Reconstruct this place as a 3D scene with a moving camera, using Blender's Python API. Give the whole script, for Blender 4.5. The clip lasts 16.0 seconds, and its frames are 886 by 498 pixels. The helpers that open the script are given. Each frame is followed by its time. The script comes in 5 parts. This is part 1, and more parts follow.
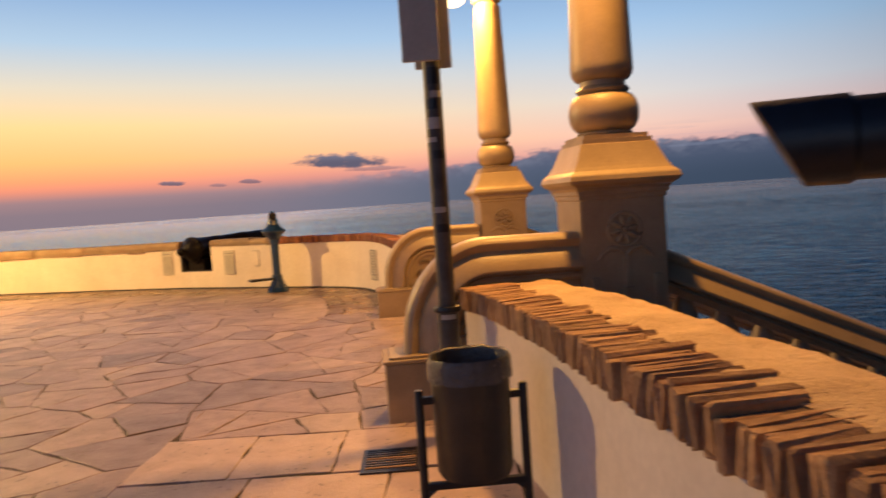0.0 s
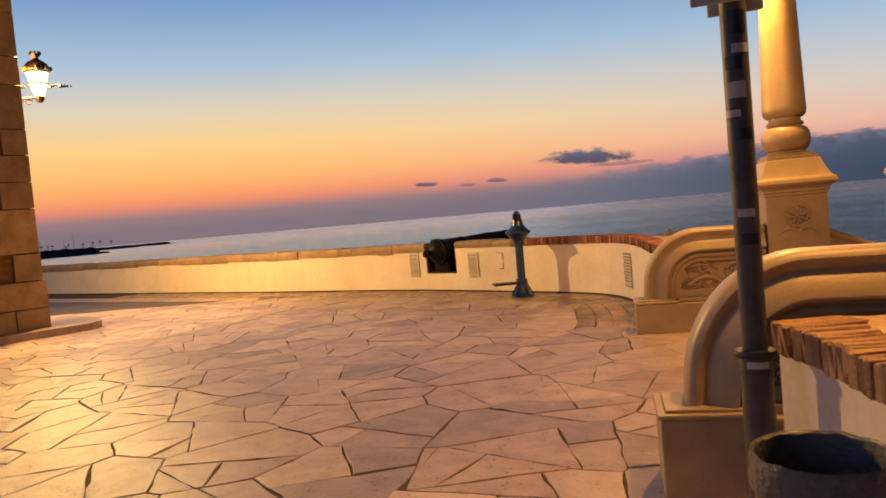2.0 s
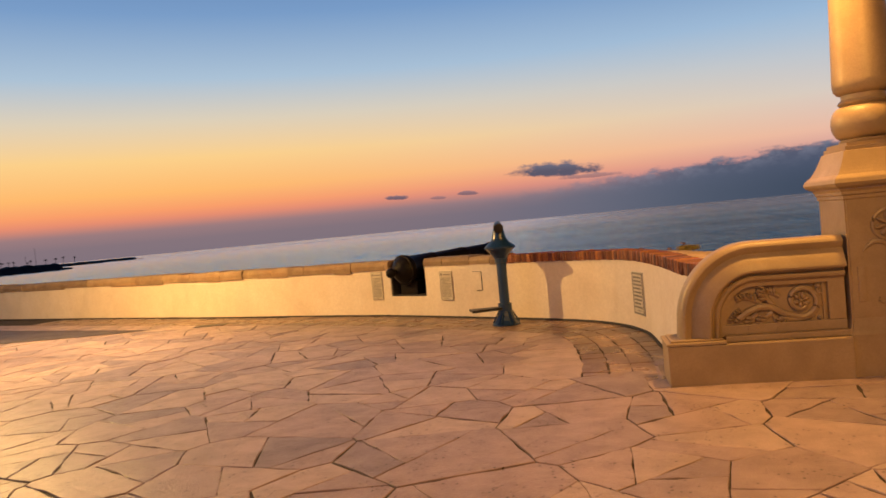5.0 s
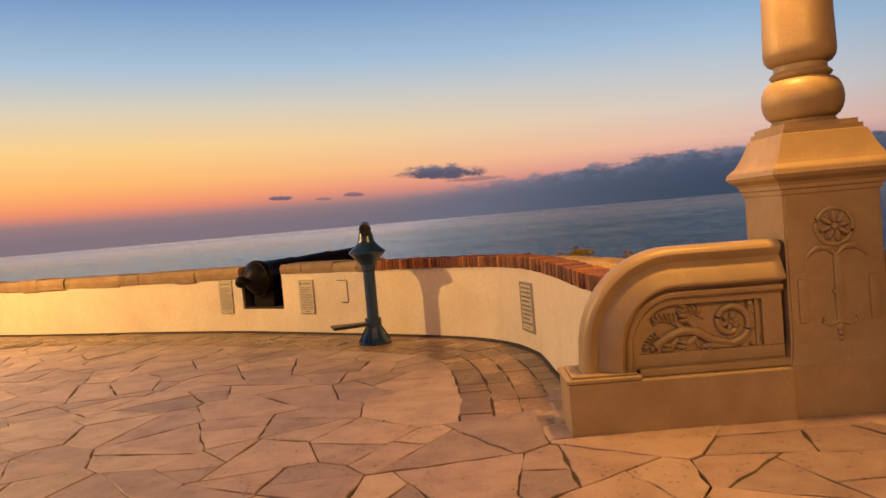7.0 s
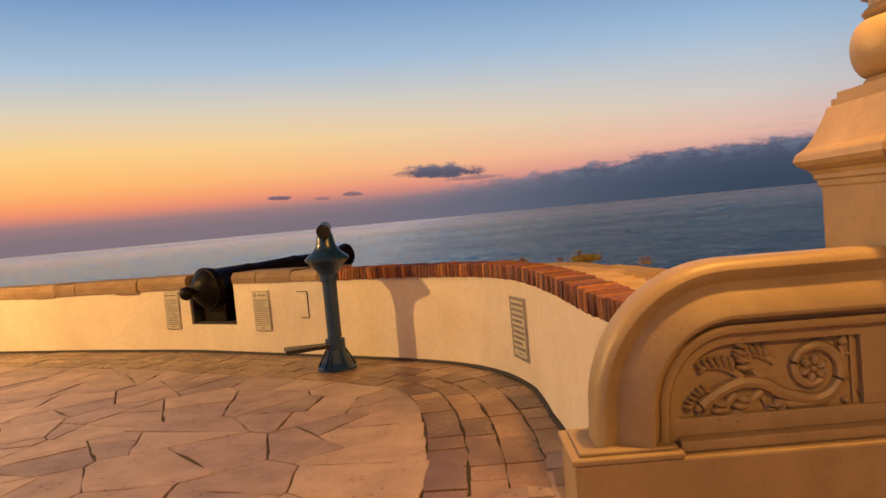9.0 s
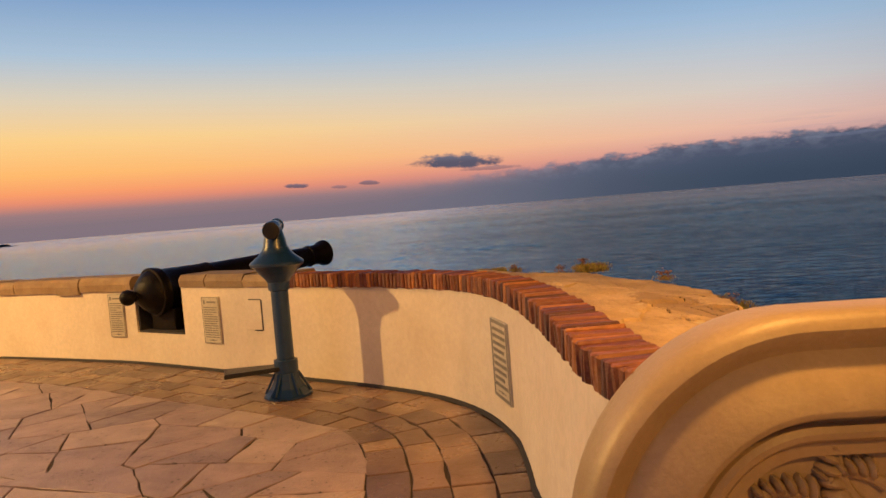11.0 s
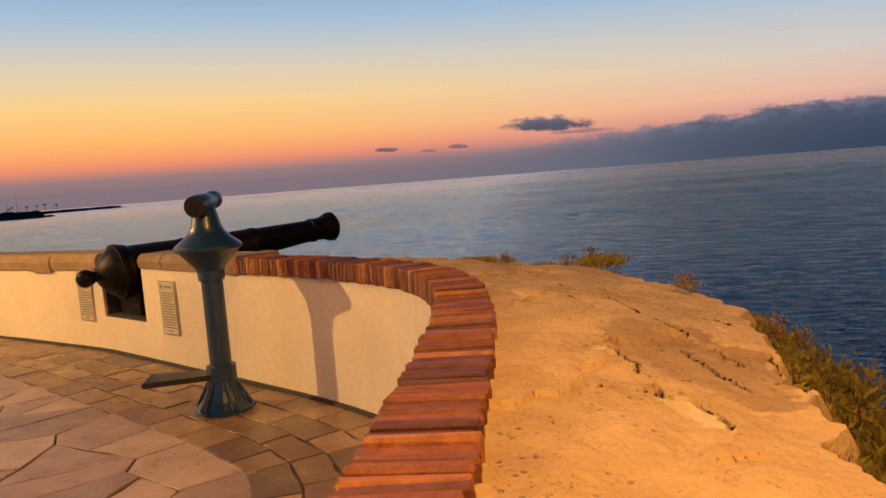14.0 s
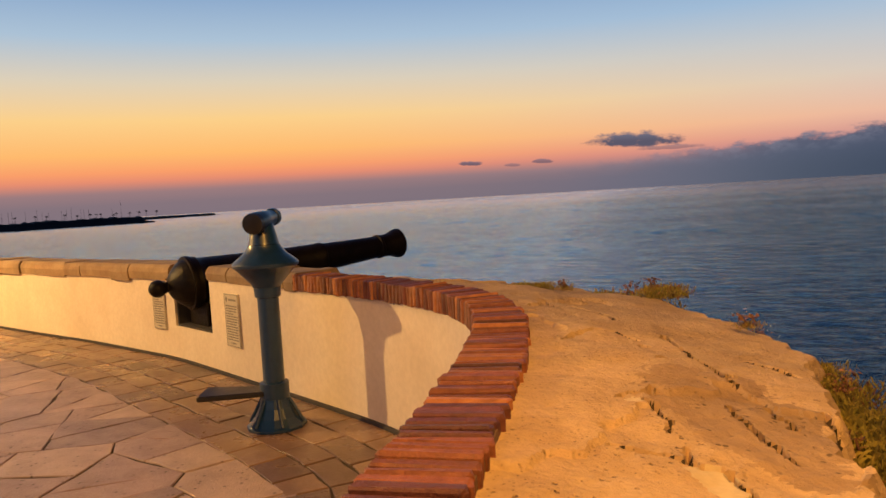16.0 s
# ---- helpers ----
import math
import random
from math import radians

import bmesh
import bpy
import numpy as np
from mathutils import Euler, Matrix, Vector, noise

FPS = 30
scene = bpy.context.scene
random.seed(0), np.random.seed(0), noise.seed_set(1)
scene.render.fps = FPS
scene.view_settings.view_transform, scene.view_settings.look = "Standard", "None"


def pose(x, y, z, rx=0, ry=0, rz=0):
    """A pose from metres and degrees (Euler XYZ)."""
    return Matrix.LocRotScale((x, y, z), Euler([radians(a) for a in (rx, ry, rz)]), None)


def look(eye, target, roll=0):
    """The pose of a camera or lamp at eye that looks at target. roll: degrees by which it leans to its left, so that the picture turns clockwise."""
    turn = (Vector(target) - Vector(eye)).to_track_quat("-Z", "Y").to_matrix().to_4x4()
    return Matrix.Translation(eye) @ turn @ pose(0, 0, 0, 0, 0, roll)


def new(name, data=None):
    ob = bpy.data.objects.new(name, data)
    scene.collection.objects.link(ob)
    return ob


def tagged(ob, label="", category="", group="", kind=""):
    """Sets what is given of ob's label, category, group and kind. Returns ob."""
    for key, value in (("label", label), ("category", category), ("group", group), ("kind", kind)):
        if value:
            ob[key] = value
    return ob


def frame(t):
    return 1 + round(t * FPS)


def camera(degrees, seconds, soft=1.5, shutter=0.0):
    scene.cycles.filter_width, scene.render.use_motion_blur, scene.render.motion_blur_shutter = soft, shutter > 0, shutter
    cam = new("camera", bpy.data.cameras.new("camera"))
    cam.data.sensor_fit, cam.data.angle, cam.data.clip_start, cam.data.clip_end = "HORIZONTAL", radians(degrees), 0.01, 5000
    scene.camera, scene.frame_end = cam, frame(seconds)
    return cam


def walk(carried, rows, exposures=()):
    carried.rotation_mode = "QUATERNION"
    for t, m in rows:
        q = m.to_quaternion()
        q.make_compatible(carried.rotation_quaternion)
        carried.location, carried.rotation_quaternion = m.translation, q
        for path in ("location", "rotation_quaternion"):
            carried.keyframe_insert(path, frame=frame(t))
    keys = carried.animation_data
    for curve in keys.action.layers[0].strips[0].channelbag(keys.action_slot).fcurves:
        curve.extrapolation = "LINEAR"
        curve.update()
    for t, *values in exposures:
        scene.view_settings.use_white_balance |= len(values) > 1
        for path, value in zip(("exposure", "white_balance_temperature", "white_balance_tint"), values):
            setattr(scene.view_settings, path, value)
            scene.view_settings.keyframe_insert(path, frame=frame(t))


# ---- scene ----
cam = camera(63.1, 16.0, shutter=0.4)
PATH = [
    (0, (0.054, 0.151, 1.498), (0.04, 2.146, 1.362), -3.9),
    (0.5, (0.01, 0.339, 1.489), (-0.316, 2.305, 1.327), -5.1),
    (1, (-0.017, 0.558, 1.527), (-0.534, 2.484, 1.371), -5.9),
    (1.5, (-0.126, 0.906, 1.529), (-0.726, 2.809, 1.397), -5.7),
    (2, (-0.17, 1.212, 1.54), (-0.842, 3.094, 1.447), -5.0),
    (2.5, (-0.254, 1.502, 1.556), (-0.972, 3.367, 1.481), -4.8),
    (3, (-0.433, 1.805, 1.564), (-1.174, 3.661, 1.498), -5.0),
    (5.5, (-0.891, 3.726, 1.493), (-1.398, 5.659, 1.419), -5.4),
    (6, (-0.929, 4.109, 1.474), (-1.346, 6.063, 1.39), -5.3),
    (6.5, (-0.938, 4.51, 1.479), (-1.304, 6.475, 1.398), -5.1),
    (7, (-0.968, 4.94, 1.475), (-1.256, 6.918, 1.387), -5.0),
    (7.5, (-0.942, 5.329, 1.465), (-1.221, 7.308, 1.376), -5.0),
    (8, (-0.981, 5.713, 1.431), (-1.251, 7.692, 1.338), -5.1),
    (8.5, (-0.995, 6.107, 1.439), (-1.267, 8.086, 1.34), -5.3),
    (9, (-0.945, 6.484, 1.453), (-1.231, 8.461, 1.362), -5.3),
    (9.2, (-0.935, 6.609, 1.445), (-1.223, 8.586, 1.355), -5.3),
    (11.3, (-0.746, 7.978, 1.489), (-1.089, 9.944, 1.372), -4.2),
    (11.5, (-0.721, 8.063, 1.477), (-1.066, 10.03, 1.359), -3.8),
    (12, (-0.618, 8.367, 1.465), (-0.971, 10.33, 1.325), -3.8),
    (12.5, (-0.533, 8.676, 1.47), (-0.89, 10.637, 1.306), -3.9),
    (13, (-0.382, 8.912, 1.47), (-0.814, 10.857, 1.293), -4.3),
    (13.5, (-0.279, 9.116, 1.47), (-0.779, 11.044, 1.28), -4.5),
    (14, (-0.24, 9.353, 1.471), (-0.813, 11.259, 1.276), -4.4),
    (14.5, (-0.159, 9.457, 1.494), (-0.83, 11.332, 1.308), -4.0),
    (15, (-0.128, 9.513, 1.503), (-0.844, 11.372, 1.328), -3.6),
    (15.5, (-0.135, 9.518, 1.507), (-0.891, 11.364, 1.35), -3.4),
    (16, (-0.116, 9.53, 1.511), (-0.899, 11.365, 1.369), -3.3),
]
walk(cam, [(t, look(eye, target, roll)) for t, eye, target, roll in PATH], [(0.0, 0.28), (0.6, 0.18), (1.8, 0.04), (3.0, 0.0), (16.0, 0.0)])

# ---- world: dawn sky, clouds low over the sea ----
def link(tree, a, b):
    tree.links.new(a, b)


class Nodes:
    """Short hand for node trees."""

    def __init__(self, tree):
        self.t = tree

    def add(self, kind, **values):
        n = self.t.nodes.new(kind)
        for key, value in values.items():
            n.inputs[int(key[1:])].default_value = value
        return n

    def put(self, socket, value):
        if isinstance(value, (int, float)):
            socket.default_value = value
        elif isinstance(value, tuple):
            socket.default_value = value
        else:
            self.t.links.new(value, socket)

    def m(self, op, a, b=0.0, c=0.0, clamp=False):
        n = self.t.nodes.new("ShaderNodeMath")
        n.operation, n.use_clamp = op, clamp
        for s, v in zip(n.inputs, (a, b, c)):
            self.put(s, v)
        return n.outputs[0]

    def step(self, v, lo, hi, a=0.0, b=1.0, kind="SMOOTHSTEP"):
        n = self.t.nodes.new("ShaderNodeMapRange")
        n.interpolation_type = kind
        for s, x in zip(n.inputs[:5], (v, lo, hi, a, b)):
            self.put(s, x)
        return n.outputs[0]

    def mix(self, f, a, b, blend="MIX"):
        n = self.t.nodes.new("ShaderNodeMix")
        n.data_type, n.blend_type = "RGBA", blend
        for i, x in ((0, f), (6, a), (7, b)):
            self.put(n.inputs[i], x)
        return n.outputs[2]

    def ramp(self, v, stops):
        n = self.t.nodes.new("ShaderNodeValToRGB")
        el = n.color_ramp.elements
        while len(el) < len(stops):
            el.new(0.5)
        for e, (p, c) in zip(el, stops):
            e.position, e.color = p, (*c, 1) if len(c) == 3 else c
        self.put(n.inputs[0], v)
        return n.outputs[0]

    def noise(self, vec, scale, detail=4.0, rough=0.55, distort=0.0):
        n = self.t.nodes.new("ShaderNodeTexNoise")
        if vec is not None:
            self.put(n.inputs["Vector"], vec)
        n.inputs["Scale"].default_value, n.inputs["Detail"].default_value = scale, detail
        n.inputs["Roughness"].default_value, n.inputs["Distortion"].default_value = rough, distort
        return n.outputs[0]

    def xyz(self, x, y, z):
        n = self.t.nodes.new("ShaderNodeCombineXYZ")
        for s, v in zip(n.inputs, (x, y, z)):
            self.put(s, v)
        return n.outputs[0]


def srgb(r, g, b):
    return tuple((c / 255 / 12.92) if c <= 10 else ((c / 255 + 0.055) / 1.055) ** 2.4 for c in (r, g, b))


world = bpy.data.worlds.new("dawn")
scene.world = world
world.use_nodes = True
W = Nodes(world.node_tree)
W.t.nodes.clear()
direction = W.add("ShaderNodeTexCoord").outputs["Generated"]
split = W.add("ShaderNodeSeparateXYZ")
W.put(split.inputs[0], direction)
sx, sy, sz = split.outputs
elev = W.m("MULTIPLY", W.m("ARCSINE", sz), 57.2958)
azim = W.m("MULTIPLY", W.m("ARCTAN2", sx, sy), 57.2958)
# the glow where the sun will rise, at an azimuth of -48 degrees
away = W.m("ABSOLUTE", W.m("ADD", azim, 48.0))
glow = W.step(away, 8.0, 95.0, 1.0, 0.0)
lift = W.step(elev, -1.0, 41.0, 0.0, 1.0, "LINEAR")


def at(e):
    return (e + 1.0) / 42.0


warm = W.ramp(lift, [(0.0, srgb(126, 114, 124)), (at(0.8), srgb(134, 116, 124)), (at(1.7), srgb(156, 124, 126)), (at(2.5), srgb(232, 142, 112)), (at(3.1), srgb(250, 158, 106)),
                     (at(4.4), srgb(255, 186, 110)), (at(6.8), srgb(252, 208, 138)), (at(9.5), srgb(222, 208, 184)), (at(12.5), srgb(172, 194, 214)),
                     (at(17.0), srgb(122, 157, 200)), (at(24.0), srgb(78, 112, 164)), (1.0, srgb(40, 62, 108))])
cool = W.ramp(lift, [(0.0, srgb(80, 94, 114)), (at(1.3), srgb(92, 102, 122)), (at(2.6), srgb(176, 150, 164)), (at(4.2), srgb(222, 188, 186)),
                     (at(7.0), srgb(190, 200, 216)), (at(11.0), srgb(152, 186, 220)), (at(17.0), srgb(112, 150, 198)), (at(24.0), srgb(72, 106, 158)),
                     (1.0, srgb(36, 58, 102))])
sky = W.mix(glow, cool, warm)
# darker towards the west, away from the dawn
sky = W.mix(W.step(away, 75.0, 150.0, 0.0, 0.75), sky, srgb(40, 56, 92) + (1,))
# cloud bank low on the horizon, thicker away from the glow
puff = W.noise(W.xyz(W.m("MULTIPLY", azim, 0.42), W.m("MULTIPLY", elev, 1.3), 0.0), 1.0, 6.0, 0.58)
wisp = W.noise(W.xyz(W.m("MULTIPLY", azim, 0.09), W.m("MULTIPLY", elev, 1.6), 3.0), 1.0, 5.0, 0.6)
lump = W.noise(W.xyz(W.m("MULTIPLY", azim, 1.1), W.m("MULTIPLY", elev, 2.4), 7.0), 1.0, 5.0, 0.6)
curl = W.noise(W.xyz(W.m("MULTIPLY", azim, 0.75), W.m("MULTIPLY", elev, 1.1), 11.0), 1.0, 6.0, 0.6)
top = W.m("ADD", W.step(azim, -16.0, 10.0, 1.7, 3.4, "LINEAR"), W.m("ADD", W.m("MULTIPLY", W.m("SUBTRACT", puff, 0.5), 1.5), W.m("MULTIPLY", W.m("SUBTRACT", curl, 0.5), 1.3)))
under = W.m("SUBTRACT", top, elev)
bank = W.m("MULTIPLY", W.step(under, -0.08, 0.42), W.step(azim, -14.0, 4.0, 0.0, 0.96))
veil = W.m("MULTIPLY", W.step(under, -0.25, 1.7), W.step(azim, -22.0, -2.0, 0.0, 0.85))
sky = W.mix(veil, sky, srgb(112, 110, 126) + (1,))
# grey-blue body, darker inside and further from the glow, with paler billows along its top
bank_colour = W.mix(W.step(azim, -10.0, 16.0), W.mix(W.step(elev, 0.2, 3.2), srgb(94, 101, 118) + (1,), srgb(98, 104, 124) + (1,)),
                    W.mix(W.step(elev, 0.2, 3.4), srgb(56, 70, 90) + (1,), srgb(74, 85, 108) + (1,)))
bank_colour = W.mix(W.m("MULTIPLY", W.step(curl, 0.42, 0.66), W.step(under, 1.6, 0.1, 0.0, 0.55)), bank_colour, srgb(132, 136, 154) + (1,))
sky = W.mix(bank, sky, bank_colour)


def cloud(sky, az, el, wide, high, strength):
    """A small cloud, ragged above and flat below."""
    dx = W.m("DIVIDE", W.m("SUBTRACT", azim, az), wide)
    dy = W.m("DIVIDE", W.m("SUBTRACT", elev, W.m("ADD", el, W.m("MULTIPLY", dx, -0.16 * high))), high)
    dy = W.m("MULTIPLY", dy, W.step(dy, -0.2, 0.2, 1.9, 1.0))
    d = W.m("ADD", W.m("MULTIPLY", dx, dx), W.m("MULTIPLY", dy, dy))
    d = W.m("ADD", d, W.m("ADD", W.m("MULTIPLY", W.m("SUBTRACT", curl, 0.5), 2.4), W.m("MULTIPLY", W.m("SUBTRACT", lump, 0.5), 1.5)))
    f = W.m("MULTIPLY", W.step(d, 0.3, 1.2, 1.0, 0.0), strength)
    return W.mix(f, sky, W.mix(W.step(dy, 0.0, 0.9), srgb(82, 84, 104) + (1,), srgb(104, 106, 126) + (1,)))


sky = cloud(sky, -8.0, 3.4, 3.5, 0.78, 0.97)
sky = cloud(sky, -5.4, 2.75, 2.6, 0.24, 0.5)
sky = cloud(sky, -20.6, 2.5, 1.0, 0.26, 0.85)
sky = cloud(sky, -14.9, 2.35, 0.9, 0.24, 0.7)
sky = cloud(sky, -17.3, 2.2, 0.6, 0.18, 0.5)
streak = W.m("MULTIPLY", W.step(wisp, 0.52, 0.72), W.m("MULTIPLY", W.step(elev, 2.3, 3.0), W.step(elev, 5.2, 3.4)))
sky = W.mix(W.m("MULTIPLY", W.m("MULTIPLY", streak, W.step(azim, 4.0, 24.0)), 0.6), sky, srgb(132, 140, 164) + (1,))
# the sky dims away from the dawn
sky = W.mix(W.step(azim, 12.0, 58.0), sky, W.mix(1.0, sky, (0.25, 0.26, 0.27, 1), "MULTIPLY"))
sky = W.mix(W.m("MULTIPLY", W.step(azim, -12.0, 22.0), W.step(elev, 11.0, 30.0)), sky, W.mix(1.0, sky, (0.34, 0.36, 0.36, 1), "MULTIPLY"))
back = W.add("ShaderNodeBackground", _1=1.0)
W.put(back.inputs[0], sky)
W.put(W.add("ShaderNodeOutputWorld").inputs[0], back.outputs[0])


# ---- lamps that light the place ----
def lamp_light(name, place, watts, colour, radius):
    data = bpy.data.lights.new(name, "POINT")
    data.energy, data.color, data.shadow_soft_size = watts, colour, radius
    ob = new(name, data)
    ob.location = place
    return ob


LANTERN = (-11.75, 11.753, 4.75)
COLUMN_LAMP_Z = 4.2


# ---- materials ----
def material(name, colours, rough=0.7, metal=0.0, scale=3.0, bump=0.3, bump_scale=40.0, spots=0.0, spot_scale=30.0, per_piece=0.0, spec=0.5,
             stain=0.25, stain_scale=0.9, rough_var=0.12, bump_dist=0.01, stretch=(1, 1, 1), pits=0.0, coat=0.0, cracks=0.0, tints=()):
    """A surface that varies at two scales, with fine relief. colours: two base colours that grade into each other."""
    mat = bpy.data.materials.new(name)
    mat.use_nodes = True
    N = Nodes(mat.node_tree)
    N.t.nodes.clear()
    out, bsdf = N.add("ShaderNodeOutputMaterial"), N.add("ShaderNodeBsdfPrincipled")
    N.put(out.inputs[0], bsdf.outputs[0])
    geo = N.add("ShaderNodeNewGeometry").outputs["Position"]
    mapping = N.add("ShaderNodeMapping")
    N.put(mapping.inputs[0], geo)
    mapping.inputs[3].default_value = stretch
    vec = mapping.outputs[0]
    info = N.add("ShaderNodeObjectInfo").outputs["Random"]
    island = N.add("ShaderNodeNewGeometry").outputs["Random Per Island"]
    rnd = N.m("FRACT", N.m("ADD", info, island))
    big = N.noise(vec, stain_scale, 5.0, 0.6, 0.4)
    mid = N.noise(vec, scale, 6.0, 0.62)
    fine = N.noise(vec, bump_scale, 5.0, 0.65)
    col = N.mix(N.step(mid, 0.3, 0.7), colours[0] + (1,), colours[1] + (1,))
    if stain:
        col = N.mix(N.m("MULTIPLY", N.step(big, 0.45, 0.72), stain), col, tuple(c * 0.45 for c in colours[0]) + (1,))
    col = N.mix(N.m("MULTIPLY", N.step(fine, 0.35, 0.65), 0.18), col, tuple(c * 0.6 for c in colours[1]) + (1,))
    if spots:
        vor = N.t.nodes.new("ShaderNodeTexVoronoi")
        N.put(vor.inputs["Vector"], vec)
        vor.inputs["Scale"].default_value = spot_scale
        col = N.mix(N.m("MULTIPLY", N.m("MULTIPLY", N.step(vor.outputs["Distance"], 0.12, 0.24, 1.0, 0.0), N.step(mid, 0.44, 0.56)), spots), col,
                    tuple(c * 0.18 for c in colours[0]) + (1,))
    if per_piece:
        col = N.mix(1.0, col, N.ramp(rnd, [(0.0, (1 - per_piece, 1 - per_piece * 1.05, 1 - per_piece * 0.9)), (0.5, (1.0, 1.0 - per_piece * 0.2, 1.0 - per_piece * 0.2)), (1.0, (1 + per_piece * 0.6, 1 + per_piece * 0.55, 1 + per_piece * 0.3))]), "MULTIPLY")
    if tints:
        col = N.mix(1.0, col, N.ramp(rnd, [(k / (len(tints) - 1), c) for k, c in enumerate(tints)]), "MULTIPLY")
    N.put(bsdf.inputs["Base Color"], col)
    N.put(bsdf.inputs["Roughness"], N.m("ADD", N.m("MULTIPLY", N.m("SUBTRACT", mid, 0.5), rough_var * 2), rough, clamp=True))
    bsdf.inputs["Metallic"].default_value = metal
    bsdf.inputs["Specular IOR Level"].default_value = spec
    if coat:
        bsdf.inputs["Coat Weight"].default_value, bsdf.inputs["Coat Roughness"].default_value = coat, 0.2
    h = N.m("ADD", N.m("MULTIPLY", fine, 0.6), mid)
    if pits:
        vor = N.t.nodes.new("ShaderNodeTexVoronoi")
        N.put(vor.inputs["Vector"], vec)
        vor.inputs["Scale"].default_value = 30.0
        h = N.m("SUBTRACT", h, N.m("MULTIPLY", N.m("MULTIPLY", N.step(vor.outputs["Distance"], 0.05, 0.2, 1.0, 0.0), N.step(big, 0.42, 0.6)), pits))
    if cracks:
        warp = N.t.nodes.new("ShaderNodeVectorMath")
        warp.operation = "ADD"
        N.put(warp.inputs[0], vec)
        N.put(warp.inputs[1], N.xyz(N.m("MULTIPLY", mid, 0.5), N.m("MULTIPLY", big, 0.9), 0.0))
        vor = N.t.nodes.new("ShaderNodeTexVoronoi")
        vor.feature = "DISTANCE_TO_EDGE"
        N.put(vor.inputs["Vector"], warp.outputs[0])
        vor.inputs["Scale"].default_value = 1.5
        line = N.m("MULTIPLY", N.step(vor.outputs["Distance"], 0.003, 0.011, 1.0, 0.0), N.m("MULTIPLY", N.step(fine, 0.38, 0.5), N.step(big, 0.46, 0.56)))
        h = N.m("SUBTRACT", h, N.m("MULTIPLY", line, 1.6 * cracks))
        N.put(bsdf.inputs["Base Color"], N.mix(N.m("MULTIPLY", line, 0.6), col, tuple(c * 0.2 for c in colours[1]) + (1,)))
    b = N.add("ShaderNodeBump")
    b.inputs["Strength"].default_value, b.inputs["Distance"].default_value = bump, bump_dist
    N.put(b.inputs["Height"], h)
    N.put(bsdf.inputs["Normal"], b.outputs[0])
    return mat


PLASTER = material("white_plaster", ((0.83, 0.72, 0.60), (0.77, 0.65, 0.52)), 0.85, scale=2.2, bump=0.13, bump_scale=22, stain=0.22, stain_scale=0.7, bump_dist=0.012)
PATCH = material("grey_plaster", ((0.5, 0.45, 0.38), (0.44, 0.4, 0.34)), 0.9, scale=5.0, bump=0.4)
STONE = material("painted_stone", ((0.45, 0.325, 0.19), (0.37, 0.262, 0.148)), 0.42, scale=3.0, bump=0.5, bump_scale=60, stain=0.3, stain_scale=1.3, bump_dist=0.006)
PAVING = material("limestone_paving", ((0.50, 0.38, 0.362), (0.37, 0.28, 0.262)), 0.34, spec=0.4, scale=4.2, bump=0.9, bump_scale=52, spots=1.0, spot_scale=20, per_piece=0.32, stain=0.35,
                  stain_scale=1.6, rough_var=0.14, bump_dist=0.012, pits=1.0)
SLAB = material("dark_slab", ((0.33, 0.222, 0.16), (0.19, 0.125, 0.09)), 0.3, scale=2.6, bump=0.5, bump_scale=36, per_piece=0.45, stain=0.4, rough_var=0.2)
ROAD = material("worn_lane_paving", ((0.12, 0.095, 0.075), (0.08, 0.06, 0.048)), 0.55, scale=2.5, bump=0.6, bump_scale=30, stain=0.4)
# paler, pinker slabs; part of the paleness stands for brighter light on them
PALE_LIT_PAVING = material("pale_lit_limestone_slab", ((0.62, 0.465, 0.42), (0.50, 0.37, 0.33)), 0.4, scale=4.2, bump=0.9, bump_scale=52, spots=0.8, spot_scale=18, per_piece=0.2, stain=0.3,
                       stain_scale=1.6, bump_dist=0.012, pits=1.0)
MORTAR = material("joint_mortar", ((0.075, 0.055, 0.042), (0.05, 0.037, 0.03)), 0.9, scale=9, bump=0.6)
BRICK = material("red_brick", ((0.29, 0.10, 0.045), (0.19, 0.06, 0.032)), 0.5, scale=26, bump=1.0, bump_scale=90, stain=0.6, stain_scale=15, bump_dist=0.008, per_piece=0.3)
BRICKS = [BRICK] + [material("red_brick", c, 0.5, scale=26, bump=1.0, bump_scale=90, stain=0.6, stain_scale=15, bump_dist=0.008, per_piece=0.3) for c in (
    ((0.50, 0.20, 0.065), (0.34, 0.12, 0.045)), ((0.17, 0.055, 0.036), (0.11, 0.038, 0.03)), ((0.20, 0.062, 0.042), (0.14, 0.042, 0.032)), ((0.34, 0.115, 0.045), (0.22, 0.07, 0.034)))]
OLD_BRICK = material("worn_brick", ((0.52, 0.31, 0.155), (0.36, 0.20, 0.10)), 0.85, scale=10, bump=1.0, bump_scale=50, per_piece=0.35, stain=0.5, stain_scale=4, bump_dist=0.02)
COPING = material("stone_coping", ((0.40, 0.29, 0.18), (0.30, 0.2, 0.12)), 0.85, scale=4, bump=0.6, per_piece=0.25, stain=0.4, stain_scale=2)
ROCK = material("weathered_rock", ((0.68, 0.475, 0.27), (0.55, 0.37, 0.205)), 0.9, scale=5.0, bump=1.0, bump_scale=46, spots=0.6, spot_scale=58, stain=0.42, stain_scale=1.6, bump_dist=0.02, pits=0.8)
ROCK_BROWN = material("brown_rock_crust", ((0.40, 0.262, 0.147), (0.50, 0.335, 0.19)), 0.9, scale=7.0, bump=1.0, bump_scale=40, spots=0.8, spot_scale=26, stain=0.4, stain_scale=3.0, bump_dist=0.02, pits=0.8)
